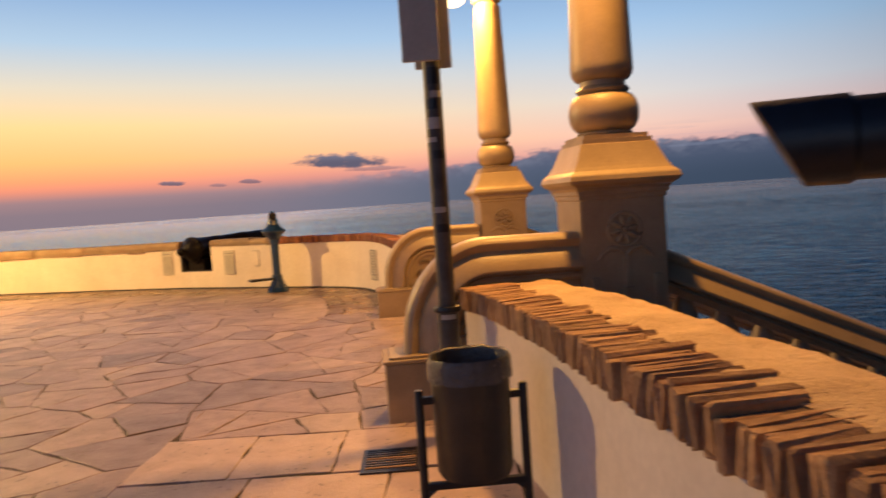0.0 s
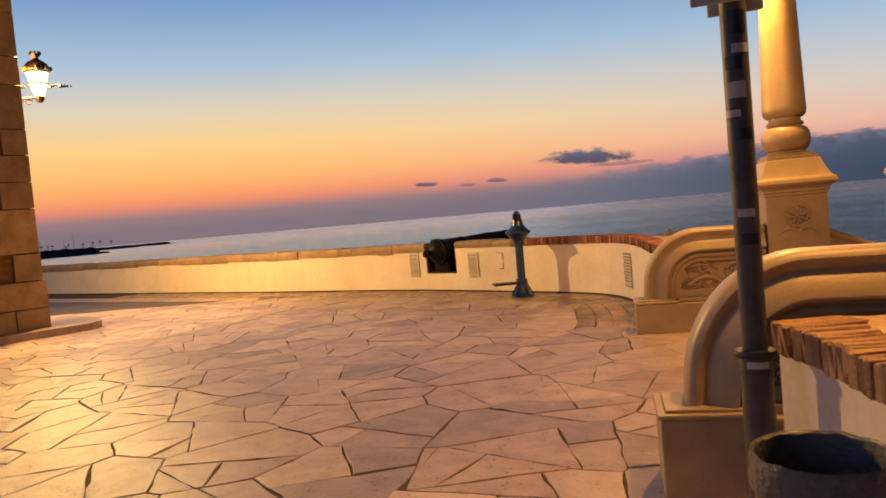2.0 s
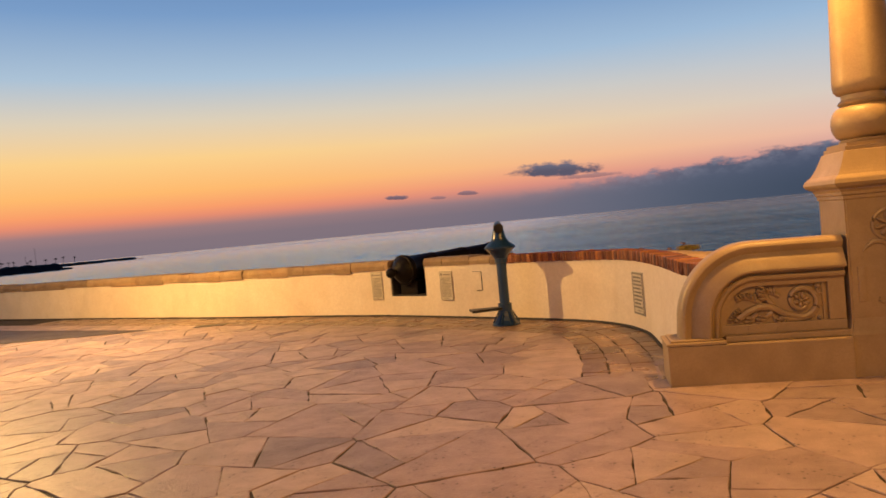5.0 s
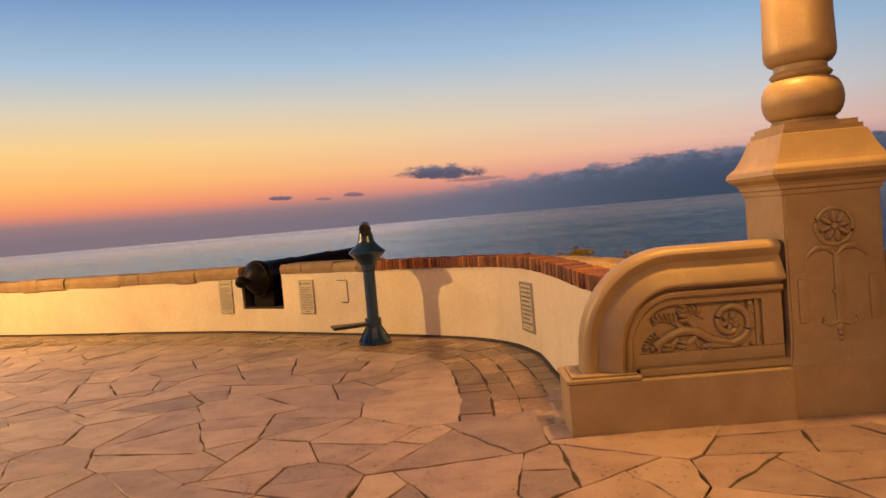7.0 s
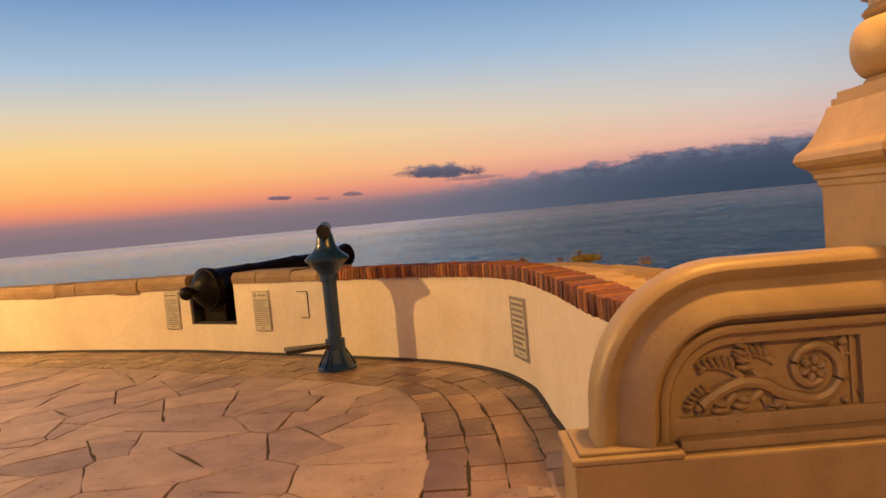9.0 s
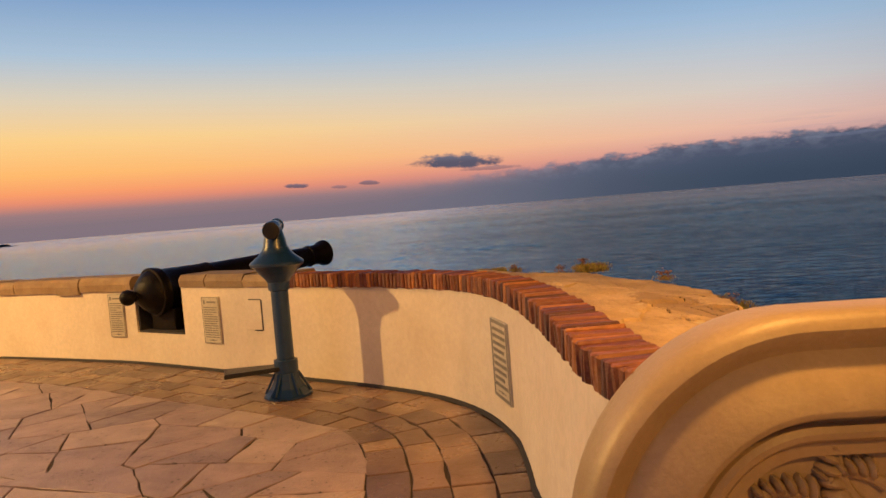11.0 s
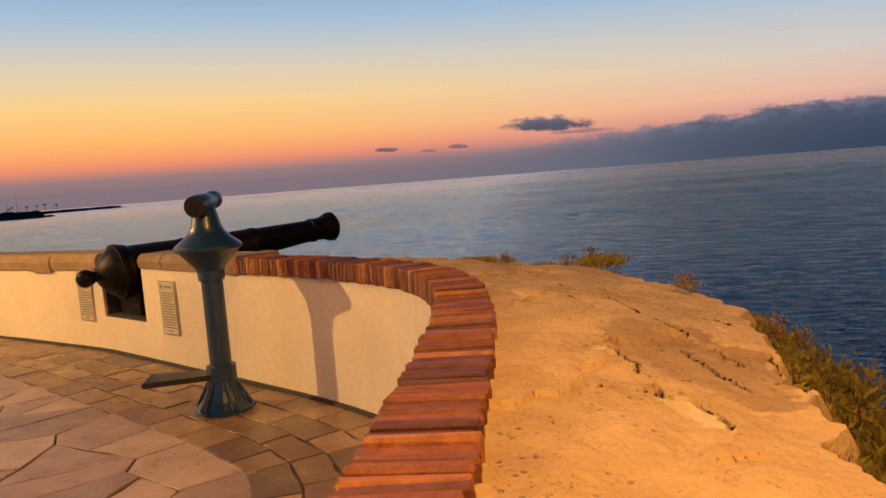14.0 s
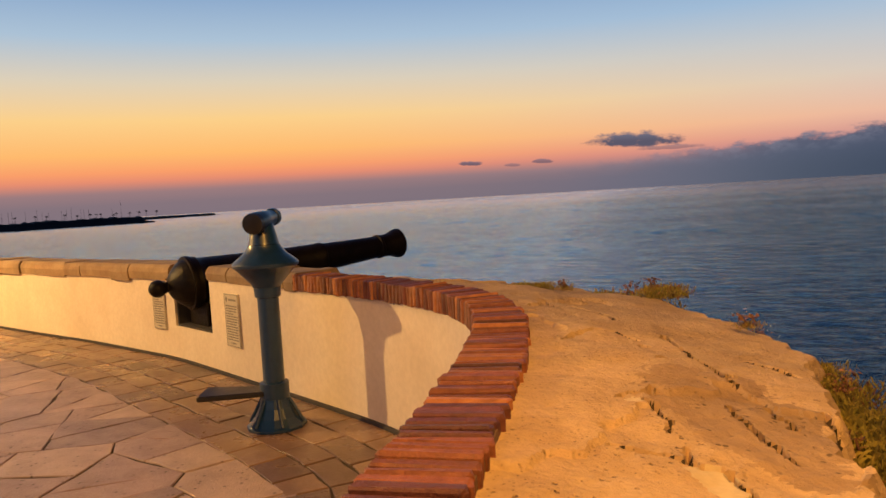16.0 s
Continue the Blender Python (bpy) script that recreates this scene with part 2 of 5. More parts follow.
# dark tone painted into the cracks to deepen their shade
CRACK_SHADE = material("crack_shade", ((0.07, 0.045, 0.028), (0.05, 0.032, 0.02)), 0.95, scale=20, bump=0.8)
ROCK_PALE = material("pale_rock_patch", ((0.72, 0.58, 0.36), (0.66, 0.52, 0.31)), 0.9, scale=5.0, bump=0.5, bump_scale=40, stain=0.15, bump_dist=0.008)
RENDERED = material("tower_stone", ((0.46, 0.33, 0.21), (0.30, 0.20, 0.12)), 0.85, scale=3.5, bump=0.6, bump_scale=24, per_piece=0.3, stain=0.45, stain_scale=1.2)
TOWER_BRICK = material("tower_brown_stone", ((0.30, 0.15, 0.055), (0.16, 0.08, 0.03)), 0.9, scale=4, bump=0.8, per_piece=0.3, stretch=(1, 1, 4))
TEAL = material("teal_paint", ((0.010, 0.046, 0.135), (0.008, 0.034, 0.10)), 0.4, scale=6, bump=0.2, stain=0.45, stain_scale=4, coat=0.3)
DARK = material("black_metal", ((0.012, 0.012, 0.014), (0.02, 0.018, 0.018)), 0.35, scale=8, bump=0.25, stain=0.2)
IRON = material("cannon_iron", ((0.006, 0.005, 0.005), (0.012, 0.008, 0.007)), 0.42, spec=0.16, scale=9, bump=0.5, bump_scale=36, stain=0.3, stain_scale=3, bump_dist=0.012)
GALV = material("grey_post_paint", ((0.085, 0.08, 0.075), (0.055, 0.05, 0.048)), 0.5, scale=7, bump=0.3, stain=0.6, stain_scale=5)
SIGN = material("sign_back_metal", ((0.55, 0.52, 0.46), (0.48, 0.45, 0.4)), 0.45, scale=4, bump=0.1)
BIN = material("bin_sheet_metal", ((0.05, 0.04, 0.03), (0.035, 0.028, 0.022)), 0.45, scale=6, bump=0.2, stain=0.3)
BAG = material("grey_plastic_bag", ((0.10, 0.10, 0.105), (0.07, 0.07, 0.075)), 0.24, scale=14, bump=0.9, bump_scale=30, bump_dist=0.02)
CHROME = material("chrome", ((0.7, 0.7, 0.7), (0.6, 0.6, 0.6)), 0.18, metal=1.0, bump=0.05, stain=0.0)
TILE = material("plaque_tile", ((0.66, 0.60, 0.5), (0.58, 0.52, 0.42)), 0.35, scale=9, bump=0.15, stain=0.2)
BRICK_BED = material("brick_mortar", ((0.34, 0.21, 0.115), (0.14, 0.08, 0.045)), 0.9, scale=26, bump=0.9, bump_scale=60)
INK = material("plaque_ink", ((0.22, 0.20, 0.18), (0.27, 0.25, 0.22)), 0.5, stain=0.0, bump=0.1)
STICKER = material("sticker_paper", ((0.5, 0.48, 0.45), (0.4, 0.38, 0.36)), 0.6, bump=0.1)
JETTY = material("jetty_rock", ((0.035, 0.035, 0.04), (0.05, 0.05, 0.055)), 0.9, scale=0.05, bump=0.3, bump_scale=0.3)
LEAF = material("coast_leaf", ((0.16, 0.16, 0.04), (0.40, 0.34, 0.08)), 0.6, scale=20, bump=0.1, per_piece=0.5, stain=0.0)
DRY = material("dry_stem", ((0.26, 0.13, 0.06), (0.18, 0.09, 0.05)), 0.7, scale=20, bump=0.1, per_piece=0.4, stain=0.0)
BASELINE = material("near_black", ((0.03, 0.028, 0.035), (0.045, 0.04, 0.045)), 0.8, bump=0.3, stain=0.0)


def glowing(name, colour, strength):
    mat = bpy.data.materials.new(name)
    mat.use_nodes = True
    b = mat.node_tree.nodes["Principled BSDF"]
    b.inputs["Base Color"].default_value = (*colour, 1)
    b.inputs["Emission Color"].default_value, b.inputs["Emission Strength"].default_value = (*colour, 1), strength
    return mat


LIT_GLASS = glowing("lit_lantern_glass", (1.0, 0.74, 0.40), 2.6)


def sea_material(relief):
    mat = bpy.data.materials.new("sea_water")
    mat.use_nodes = True
    N = Nodes(mat.node_tree)
    N.t.nodes.clear()
    out = N.add("ShaderNodeOutputMaterial")
    geo = N.add("ShaderNodeNewGeometry").outputs["Position"]
    map1 = N.add("ShaderNodeMapping")
    N.put(map1.inputs[0], geo)
    map1.inputs[2].default_value, map1.inputs[3].default_value = (0, 0, radians(14)), (0.34, 1.0, 1.0)
    swell = N.noise(map1.outputs[0], 0.12, 2.0, 0.5)
    chop = N.noise(map1.outputs[0], 0.8, 4.0, 0.66, 0.4)
    patch = N.noise(map1.outputs[0], 0.008, 4.0, 0.55)
    b = N.add("ShaderNodeBump")
    b.inputs["Strength"].default_value, b.inputs["Distance"].default_value = 1.0, relief
    N.put(b.inputs["Height"], N.m("ADD", N.m("MULTIPLY", swell, 0.9), N.m("MULTIPLY", chop, 0.8)))
    deep = N.add("ShaderNodeBsdfDiffuse")
    N.put(deep.inputs[0], N.mix(N.step(patch, 0.35, 0.65), (0.012, 0.026, 0.040, 1), (0.018, 0.036, 0.052, 1)))
    gloss = N.add("ShaderNodeBsdfGlossy")
    fres = N.add("ShaderNodeFresnel")
    fres.inputs[0].default_value = 1.34
    calm = N.add("ShaderNodeFresnel")
    calm.inputs[0].default_value = 1.34
    for node in (deep, gloss, fres):
        N.put(node.inputs["Normal"], b.outputs[0])
    mixer = N.add("ShaderNodeMixShader")
    # sheen painted by place: stronger north-west and far out, weaker east and close in
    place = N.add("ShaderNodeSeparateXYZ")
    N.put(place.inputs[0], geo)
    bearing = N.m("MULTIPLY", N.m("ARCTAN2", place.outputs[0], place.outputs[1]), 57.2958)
    painted_sheen = N.m("MULTIPLY", N.step(bearing, -38.0, 6.0, 1.8, 0.44), N.step(patch, 0.3, 0.7, 0.93, 1.07))
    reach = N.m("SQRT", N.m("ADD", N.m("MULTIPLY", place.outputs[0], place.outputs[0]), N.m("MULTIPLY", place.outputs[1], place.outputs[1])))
    painted_sheen = N.m("MULTIPLY", painted_sheen, N.step(reach, 20.0, 140.0, 0.65, 1.0))
    painted_sheen = N.m("MULTIPLY", painted_sheen, N.m("ADD", 1.0, N.m("MULTIPLY", N.step(reach, 700.0, 2600.0), N.step(bearing, -30.0, 0.0, 0.7, 0.0))))
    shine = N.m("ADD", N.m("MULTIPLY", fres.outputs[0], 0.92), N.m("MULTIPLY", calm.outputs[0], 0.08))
    N.put(mixer.inputs[0], N.m("MULTIPLY", shine, painted_sheen, clamp=True))
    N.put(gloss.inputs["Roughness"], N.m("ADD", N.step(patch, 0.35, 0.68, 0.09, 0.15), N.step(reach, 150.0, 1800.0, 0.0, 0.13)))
    # reflection tint painted too: bluish near, warmer towards the horizon
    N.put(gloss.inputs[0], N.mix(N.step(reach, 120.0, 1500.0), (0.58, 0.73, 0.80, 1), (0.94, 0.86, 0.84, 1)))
    N.put(mixer.inputs[1], deep.outputs[0])
    N.put(mixer.inputs[2], gloss.outputs[0])
    N.put(out.inputs[0], mixer.outputs[0])
    return mat


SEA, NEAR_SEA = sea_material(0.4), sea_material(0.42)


# ---- building helpers ----
def part(name, bm, mat, parent=None, label="", smooth=False):
    """Links a bmesh as one mesh object, under a thing or a part where one is given."""
    bmesh.ops.recalc_face_normals(bm, faces=bm.faces)
    me = bpy.data.meshes.new(name)
    bm.to_mesh(me)
    bm.free()
    me.materials.append(mat)
    if smooth:
        me.polygons.foreach_set("use_smooth", [True] * len(me.polygons))
        me.set_sharp_from_angle(angle=radians(38))
    ob = new(name, me)
    if parent:
        ob.parent = parent
    if label:
        ob["label"] = label
    return ob


def thing(name, place=(0, 0, 0), rz=0.0, label="", category="", group="", kind=""):
    ob = new(name)
    ob.matrix_basis = pose(*place, 0, 0, rz)
    ob.empty_display_size = 0.1
    return tagged(ob, label, category, group, kind)


def box(bm, x0, x1, y0, y1, z0, z1, bevel=0.0):
    r = bmesh.ops.create_cube(bm, size=1)
    vs = r["verts"]
    for v in vs:
        v.co = Vector((x0 + (v.co.x + 0.5) * (x1 - x0), y0 + (v.co.y + 0.5) * (y1 - y0), z0 + (v.co.z + 0.5) * (z1 - z0)))
    if bevel:
        es = list({e for v in vs for e in v.link_edges})
        bmesh.ops.bevel(bm, geom=es, offset=bevel, segments=2, affect="EDGES", profile=0.6)
    return bm


def lathe(bm, profile, segs=32, axis=None, cap=True):
    """Turns a profile of (radius, height) about z, or about the matrix given as axis."""
    rings = []
    for r, z in profile:
        ring = []
        for i in range(segs):
            a = 2 * math.pi * i / segs
            p = Vector((r * math.cos(a), r * math.sin(a), z))
            ring.append(bm.verts.new(axis @ p if axis else p))
        rings.append(ring)
    for a, b in zip(rings, rings[1:]):
        for i in range(segs):
            bm.faces.new((a[i], a[(i + 1) % segs], b[(i + 1) % segs], b[i]))
    if cap:
        bm.faces.new(rings[0])
        bm.faces.new(rings[-1])
    return bm


def square_lathe(bm, profile, cx=0.0, cy=0.0):
    """Stacks squares of (half width, height)."""
    rings = [[bm.verts.new((cx + sx_ * h, cy + sy_ * h, z)) for sx_, sy_ in ((-1, -1), (1, -1), (1, 1), (-1, 1))] for h, z in profile]
    for a, b in zip(rings, rings[1:]):
        for i in range(4):
            bm.faces.new((a[i], a[(i + 1) % 4], b[(i + 1) % 4], b[i]))
    bm.faces.new(rings[0])
    bm.faces.new(rings[-1])
    return bm


def tube(bm, points, radius, segs=8):
    """A tube along points; radius may be a number or one number a point."""
    pts = [Vector(p) for p in points]
    rs = radius if isinstance(radius, (list, tuple)) else [radius] * len(pts)
    rings, ref = [], Vector((0, 0, 1))
    for i, p in enumerate(pts):
        d = (pts[min(i + 1, len(pts) - 1)] - pts[max(i - 1, 0)]).normalized()
        if abs(d.dot(ref)) > 0.95:
            ref = Vector((1, 0, 0))
        a = d.cross(ref).normalized()
        b = d.cross(a).normalized()
        ref = -b if abs((-b).dot(d)) < 0.9 else ref
        rings.append([bm.verts.new(p + rs[i] * (math.cos(t) * a + math.sin(t) * b)) for t in (2 * math.pi * k / segs for k in range(segs))])
        ref = Vector((0, 0, 1)) if abs(d.z) < 0.95 else Vector((1, 0, 0))
    for a, b in zip(rings, rings[1:]):
        for i in range(segs):
            bm.faces.new((a[i], a[(i + 1) % segs], b[(i + 1) % segs], b[i]))
    bm.faces.new(rings[0])
    bm.faces.new(rings[-1])
    return bm


def blob(bm, m, segs=10, rings=6):
    """An ellipsoid, given as a matrix."""
    bmesh.ops.create_uvsphere(bm, u_segments=segs, v_segments=rings, radius=1.0, matrix=m)
    return bm


def smooth_line(points, gap):
    """A Catmull-Rom line through points, at even steps of about gap."""
    pts = [Vector(p) for p in points]
    pts = [2 * pts[0] - pts[1]] + pts + [2 * pts[-1] - pts[-2]]
    dense = []
    for i in range(1, len(pts) - 2):
        a, b, c, d = pts[i - 1:i + 3]
        for k in range(24):
            t = k / 24
            dense.append(0.5 * (2 * b + (c - a) * t + (2 * a - 5 * b + 4 * c - d) * t * t + (3 * b - a - 3 * c + d) * t ** 3))
    dense.append(pts[-2])
    out, run, want = [dense[0]], 0.0, gap
    for p, q in zip(dense, dense[1:]):
        seg = (q - p).length
        while run + seg >= want and seg > 0:
            out.append(p + (q - p) * ((want - run) / seg))
            want += gap
        run += seg
    return out


def outward(line, side=1):
    """Unit normals, to the left of the way along the line times side."""
    ns = []
    for i in range(len(line)):
        d = line[min(i + 1, len(line) - 1)] - line[max(i - 1, 0)]
        ns.append(side * Vector((-d.y, d.x)).normalized())
    return ns


def strip(bm, line, ns, section):
    """Sweeps a closed section of (offset outward, z) along a flat line."""
    rings = [[bm.verts.new((p.x + n.x * o, p.y + n.y * o, z)) for o, z in section] for p, n in zip(line, ns)]
    k = len(section)
    for a, b in zip(rings, rings[1:]):
        for i in range(k):
            bm.faces.new((a[i], a[(i + 1) % k], b[(i + 1) % k], b[i]))
    bm.faces.new(rings[0])
    bm.faces.new(rings[-1])
    return bm


# ---- sea, ground and the far wall ----
bm = bmesh.new()
bmesh.ops.create_circle(bm, cap_ends=True, segments=96, radius=4900)
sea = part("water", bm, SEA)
sea.location = (0, 0, -11)
tagged(sea, "calm blue-grey sea reaching the horizon at dawn", "sea", kind="structure")


def wave_sheet():
    """Wind waves on the water off the terrace: crossing trains of all lengths, the short ones where the grid can carry them."""
    rng = np.random.default_rng(5)
    rad = np.geomspace(17.0, 4800.0, 820)
    az = np.radians(np.linspace(-64, 50, 480))
    R, A = np.meshgrid(rad, az, indexing="ij")
    X, Y = R * np.sin(A), R * np.cos(A) + 8.0
    cell = R * 0.0066
    Z = np.zeros_like(R)
    gust = 0.75 + 0.25 * np.sin(X * 0.031 + 1.3 * np.sin(Y * 0.017)) * np.sin(Y * 0.023 + 0.8 * np.sin(X * 0.013 + 2))
    for j in range(96):
        length = 0.34 * (800.0 ** ((j + rng.uniform(0, 1)) / 96))
        way = radians(-100) + rng.normal(0, 0.6)
        k = 2 * math.pi / length
        phase = k * (X * math.cos(way) + Y * math.sin(way)) + rng.uniform(0, 6.28)
        Z += np.clip((length / cell - 2.6) / 2.0, 0, 1) * np.clip((11.0 - length / cell) / 5.0, 0, 1) * 0.042 / k * np.sin(phase) * gust
    Z *= np.clip((4800 - R) / 700, 0, 1) / np.sqrt(1 + (R / 800) ** 2)
    co = np.stack([X, Y, Z + 0.2 + R * 0.0006], axis=-1).reshape(-1, 3)
    n, m = R.shape
    i = (np.arange(n - 1)[:, None] * m + np.arange(m - 1)[None, :]).reshape(-1)
    quads = np.stack([i, i + m, i + m + 1, i + 1], axis=1)
    me = bpy.data.meshes.new("waves")
    me.from_pydata(co.tolist(), [], quads.tolist())
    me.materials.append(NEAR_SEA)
    me.polygons.foreach_set("use_smooth", [True] * len(me.polygons))
    ob = new("waves", me)
    ob.parent = sea
    return ob


wave_sheet()

WALL = smooth_line([(-34, 24.2), (-21, 19.85), (-14, 17.75), (-10, 16.5), (-7.6, 15.85), (-6.4, 15.48), (-5.56, 15.2), (-4.77, 14.84), (-4.2, 14.57), (-3.2, 14.1),
                    (-2.4, 13.7), (-1.8, 13.3), (-1.42, 12.86), (-1.19, 12.38), (-1.04, 11.88), (-0.93, 11.4), (-0.837, 10.9), (-0.765, 10.48), (-0.708, 10.2), (-0.648, 10.0), (-0.58, 9.86), (-0.5, 9.74)], 0.053)
WALL_N = outward(WALL, 1)
if WALL_N[0].y < 0:
    WALL_N = [-n for n in WALL_N]


# inner edge of the rock shelf
SHELF = smooth_line([(-3.75, 14.38), (-3.2, 14.1), (-2.4, 13.7), (-1.8, 13.3), (-1.42, 12.86), (-1.19, 12.38), (-1.04, 11.88), (-0.93, 11.4), (-0.84, 10.9), (-0.78, 10.45), (-0.75, 10.0), (-0.74, 9.78)], 0.053)
SHELF_N = outward(SHELF, 1)
if SHELF_N[0].y < 0:
    SHELF_N = [-n for n in SHELF_N]


def nearest(x, y):
    return min(range(len(WALL)), key=lambda i: (WALL[i].x - x) ** 2 + (WALL[i].y - y) ** 2)


I_GUN_L, I_GUN_R, I_BRICK = nearest(-5.56, 15.2), nearest(-4.77, 14.84), nearest(-3.33, 14.16)
FACE_TOP, SILL, THICK = 0.87, 0.36, 0.42


def foot_lean(k):
    return 0.06 * max(0.0, min(1.0, (12.2 - WALL[k].y) / 0.7))


def wall_run(name, i0, i1, z1, label):
    bm = bmesh.new()
    line, ns = WALL[i0:i1 + 1:2], WALL_N[i0:i1 + 1:2]
    if line[-1] != WALL[i1]:
        line, ns = line + [WALL[i1]], ns + [WALL_N[i1]]
    strip(bm, line, ns, [(0, -0.3), (0.0, z1), (THICK, z1), (THICK, -0.3)])
    # the face leans out at the foot towards the stair head
    for v in bm.verts:
        if v.co.z < 0:
            k = nearest(v.co.x, v.co.y)
            if (Vector((v.co.x, v.co.y)) - WALL[k]).dot(WALL_N[k]) < 0.1:
                v.co.x, v.co.y = v.co.x - WALL_N[k].x * foot_lean(k) * 1.34, v.co.y - WALL_N[k].y * foot_lean(k) * 1.34
    return tagged(part(name, bm, PLASTER), label, "wall", kind="structure")


wall_a = wall_run("wall_north", 0, I_GUN_L, FACE_TOP, "low white plastered sea wall lit by a street lantern")
wall_b = wall_run("wall_embrasure", I_GUN_L + 0, I_GUN_R, SILL, "low wall under the cannon opening")
wall_b.location.z = -0.002
wall_c = wall_run("wall_east", I_GUN_R, len(WALL) - 1, FACE_TOP, "curved low white plastered sea wall with a brick top")

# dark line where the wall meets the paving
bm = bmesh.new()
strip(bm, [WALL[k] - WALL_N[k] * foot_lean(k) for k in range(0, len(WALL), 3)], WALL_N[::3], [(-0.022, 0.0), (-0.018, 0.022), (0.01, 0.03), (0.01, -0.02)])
tagged(part("baseboard", bm, BASELINE), "dark line along the foot of the wall", "trim", kind="structure")


def brick_mesh(name, wide, deep, high, worn=0.0, seed=0):
    rnd = random.Random(seed)
    bm = bmesh.new()
    box(bm, -wide / 2, wide / 2, -0.0, deep, 0, high)
    bmesh.ops.bevel(bm, geom=list(bm.edges), offset=min(wide, high) * (0.2 if worn < 0.009 else 0.2), segments=1, affect="EDGES")
    if worn:
        for v in bm.verts:
            v.co += Vector((rnd.uniform(-1, 1) * wide * (0.07 if worn < 0.009 else 0.25), rnd.uniform(-1, 1) * worn, rnd.uniform(-1, 0.6) * worn * 0.8 if v.co.z > high * 0.5 else 0))
    bmesh.ops.recalc_face_normals(bm, faces=bm.faces)
    me = bpy.data.meshes.new(name)
    bm.to_mesh(me)
    bm.free()
    return me


def piece(name, me, mat, parent, m):
    ob = new(name, me)
    if not me.materials:
        me.materials.append(mat)
    ob.parent = parent
    ob.matrix_local = m
    return ob


# mortar bed under the brick top
bm = bmesh.new()
strip(bm, WALL[I_BRICK::2], WALL_N[I_BRICK::2], [(-0.004, FACE_TOP + 0.002), (-0.004, 0.964), (0.20, 0.966), (0.20, FACE_TOP + 0.002)])
bed = tagged(part("brick_coping", bm, BRICK_BED), "red brick-on-edge coping along the curved wall", "coping", kind="structure")
BRICK_MESHES = [brick_mesh("brick", w, d, 0.125, 0.0055, s) for s, (w, d) in enumerate(((0.033, 0.225), (0.036, 0.232), (0.034, 0.22), (0.035, 0.228), (0.037, 0.235), (0.034, 0.222), (0.0375, 0.23), (0.032, 0.218), (0.035, 0.226), (0.034, 0.23)))]
for k, me in enumerate(BRICK_MESHES):
    me.materials.append(BRICKS[k % 5])
rnd = random.Random(4)
PITCH = 0.0435
for i in range(int((len(WALL) - 1 - I_BRICK) * 0.053 / PITCH)):
    at = I_BRICK + i * PITCH / 0.053
    k = min(int(at), len(WALL) - 2)
    p, n = WALL[k].lerp(WALL[k + 1], at - k), WALL_N[k].lerp(WALL_N[k + 1], at - k)
    m = Matrix.Translation((p.x - n.x * (0.022 + rnd.uniform(-0.005, 0.005)), p.y - n.y * 0.022, FACE_TOP - 0.006 + rnd.uniform(-0.006, 0.004)))
    piece("brick", rnd.choice(BRICK_MESHES), BRICK, bed, m @ pose(0, 0, 0, rnd.uniform(-0.9, 0.9), rnd.uniform(-2.2, 2.2), math.degrees(math.atan2(n.y, n.x)) - 90 + rnd.uniform(-1.1, 1.1)))

# stone coping on the older wall, in blocks of uneven length
coping = thing("stone_coping", label="worn brown stone blocks along the wall top", category="coping", kind="structure")
i = 0
rnd = random.Random(9)
while i < I_BRICK:
    step = rnd.choice((8, 11, 13, 15)) if i > nearest(-12, 17.1) else 20
    j = min(i + step, I_BRICK)
    for stop in (I_GUN_L, I_GUN_R):
        if i < stop < j:
            j = stop
    if not (I_GUN_L <= i < I_GUN_R):
        bm = bmesh.new()
        line, ns = [WALL[i], WALL[(i + j) // 2], WALL[j]], [WALL_N[i], WALL_N[(i + j) // 2], WALL_N[j]]
        line = [line[0] + (line[1] - line[0]).normalized() * 0.006, line[1], line[2] - (line[2] - line[1]).normalized() * 0.006]
        top, low = 0.985 + rnd.uniform(-0.015, 0.012), FACE_TOP - 0.055 + rnd.uniform(-0.03, 0.012)
        out = rnd.uniform(0.012, 0.035)
        if j == I_GUN_L or i == I_GUN_R or (i > I_GUN_R):
            low += 0.05
        strip(bm, line, ns, [(-out, low), (-out - 0.012, (low + top) / 2), (-out, top - 0.035), (0.03 - out, top), (THICK - 0.03, top), (THICK, top - 0.05), (THICK, low)])
        part("coping_block", bm, COPING, coping)
    i = j

# the cannon opening: black at jambs and sill
OPEN_L, OPEN_R = WALL[I_GUN_L], WALL[I_GUN_R]

# ---- rock shelf outside the wall and the cliff below it ----
# cracks, stains and repairs of the shelf, in plan
CRACKS = (((-0.45, 12.54), (-0.34, 12.3), (-0.3, 12.14), (-0.24, 12.03), (-0.16, 11.83)), ((-1.14, 13.21), (-1.02, 13.12), (-0.8, 12.97), (-0.66, 12.77)),
          ((-0.8, 12.21), (-0.76, 12.36), (-0.72, 12.47), (-0.61, 12.46), (-0.54, 12.41)), ((-0.46, 11.55), (-0.43, 11.59), (-0.39, 11.67)),
          ((-0.39, 11.53), (-0.31, 11.39), (-0.31, 11.32)), ((-0.18, 11.64), (-0.1, 11.43), (-0.02, 11.27)), ((-0.15, 12.28), (-0.05, 12.19), (0.01, 12.11)),
          ((-0.08, 11.68), (-0.03, 11.62), (-0.02, 11.56)), ((-0.41, 11.16), (-0.32, 11.17), (-0.26, 11.17), (-0.16, 11.15)),
          ((-0.26, 11.24), (-0.25, 11.17), (-0.16, 11.15), (-0.12, 11.06), (-0.1, 10.97)), ((0.05, 11.68), (0.1, 11.56), (0.11, 11.38)))
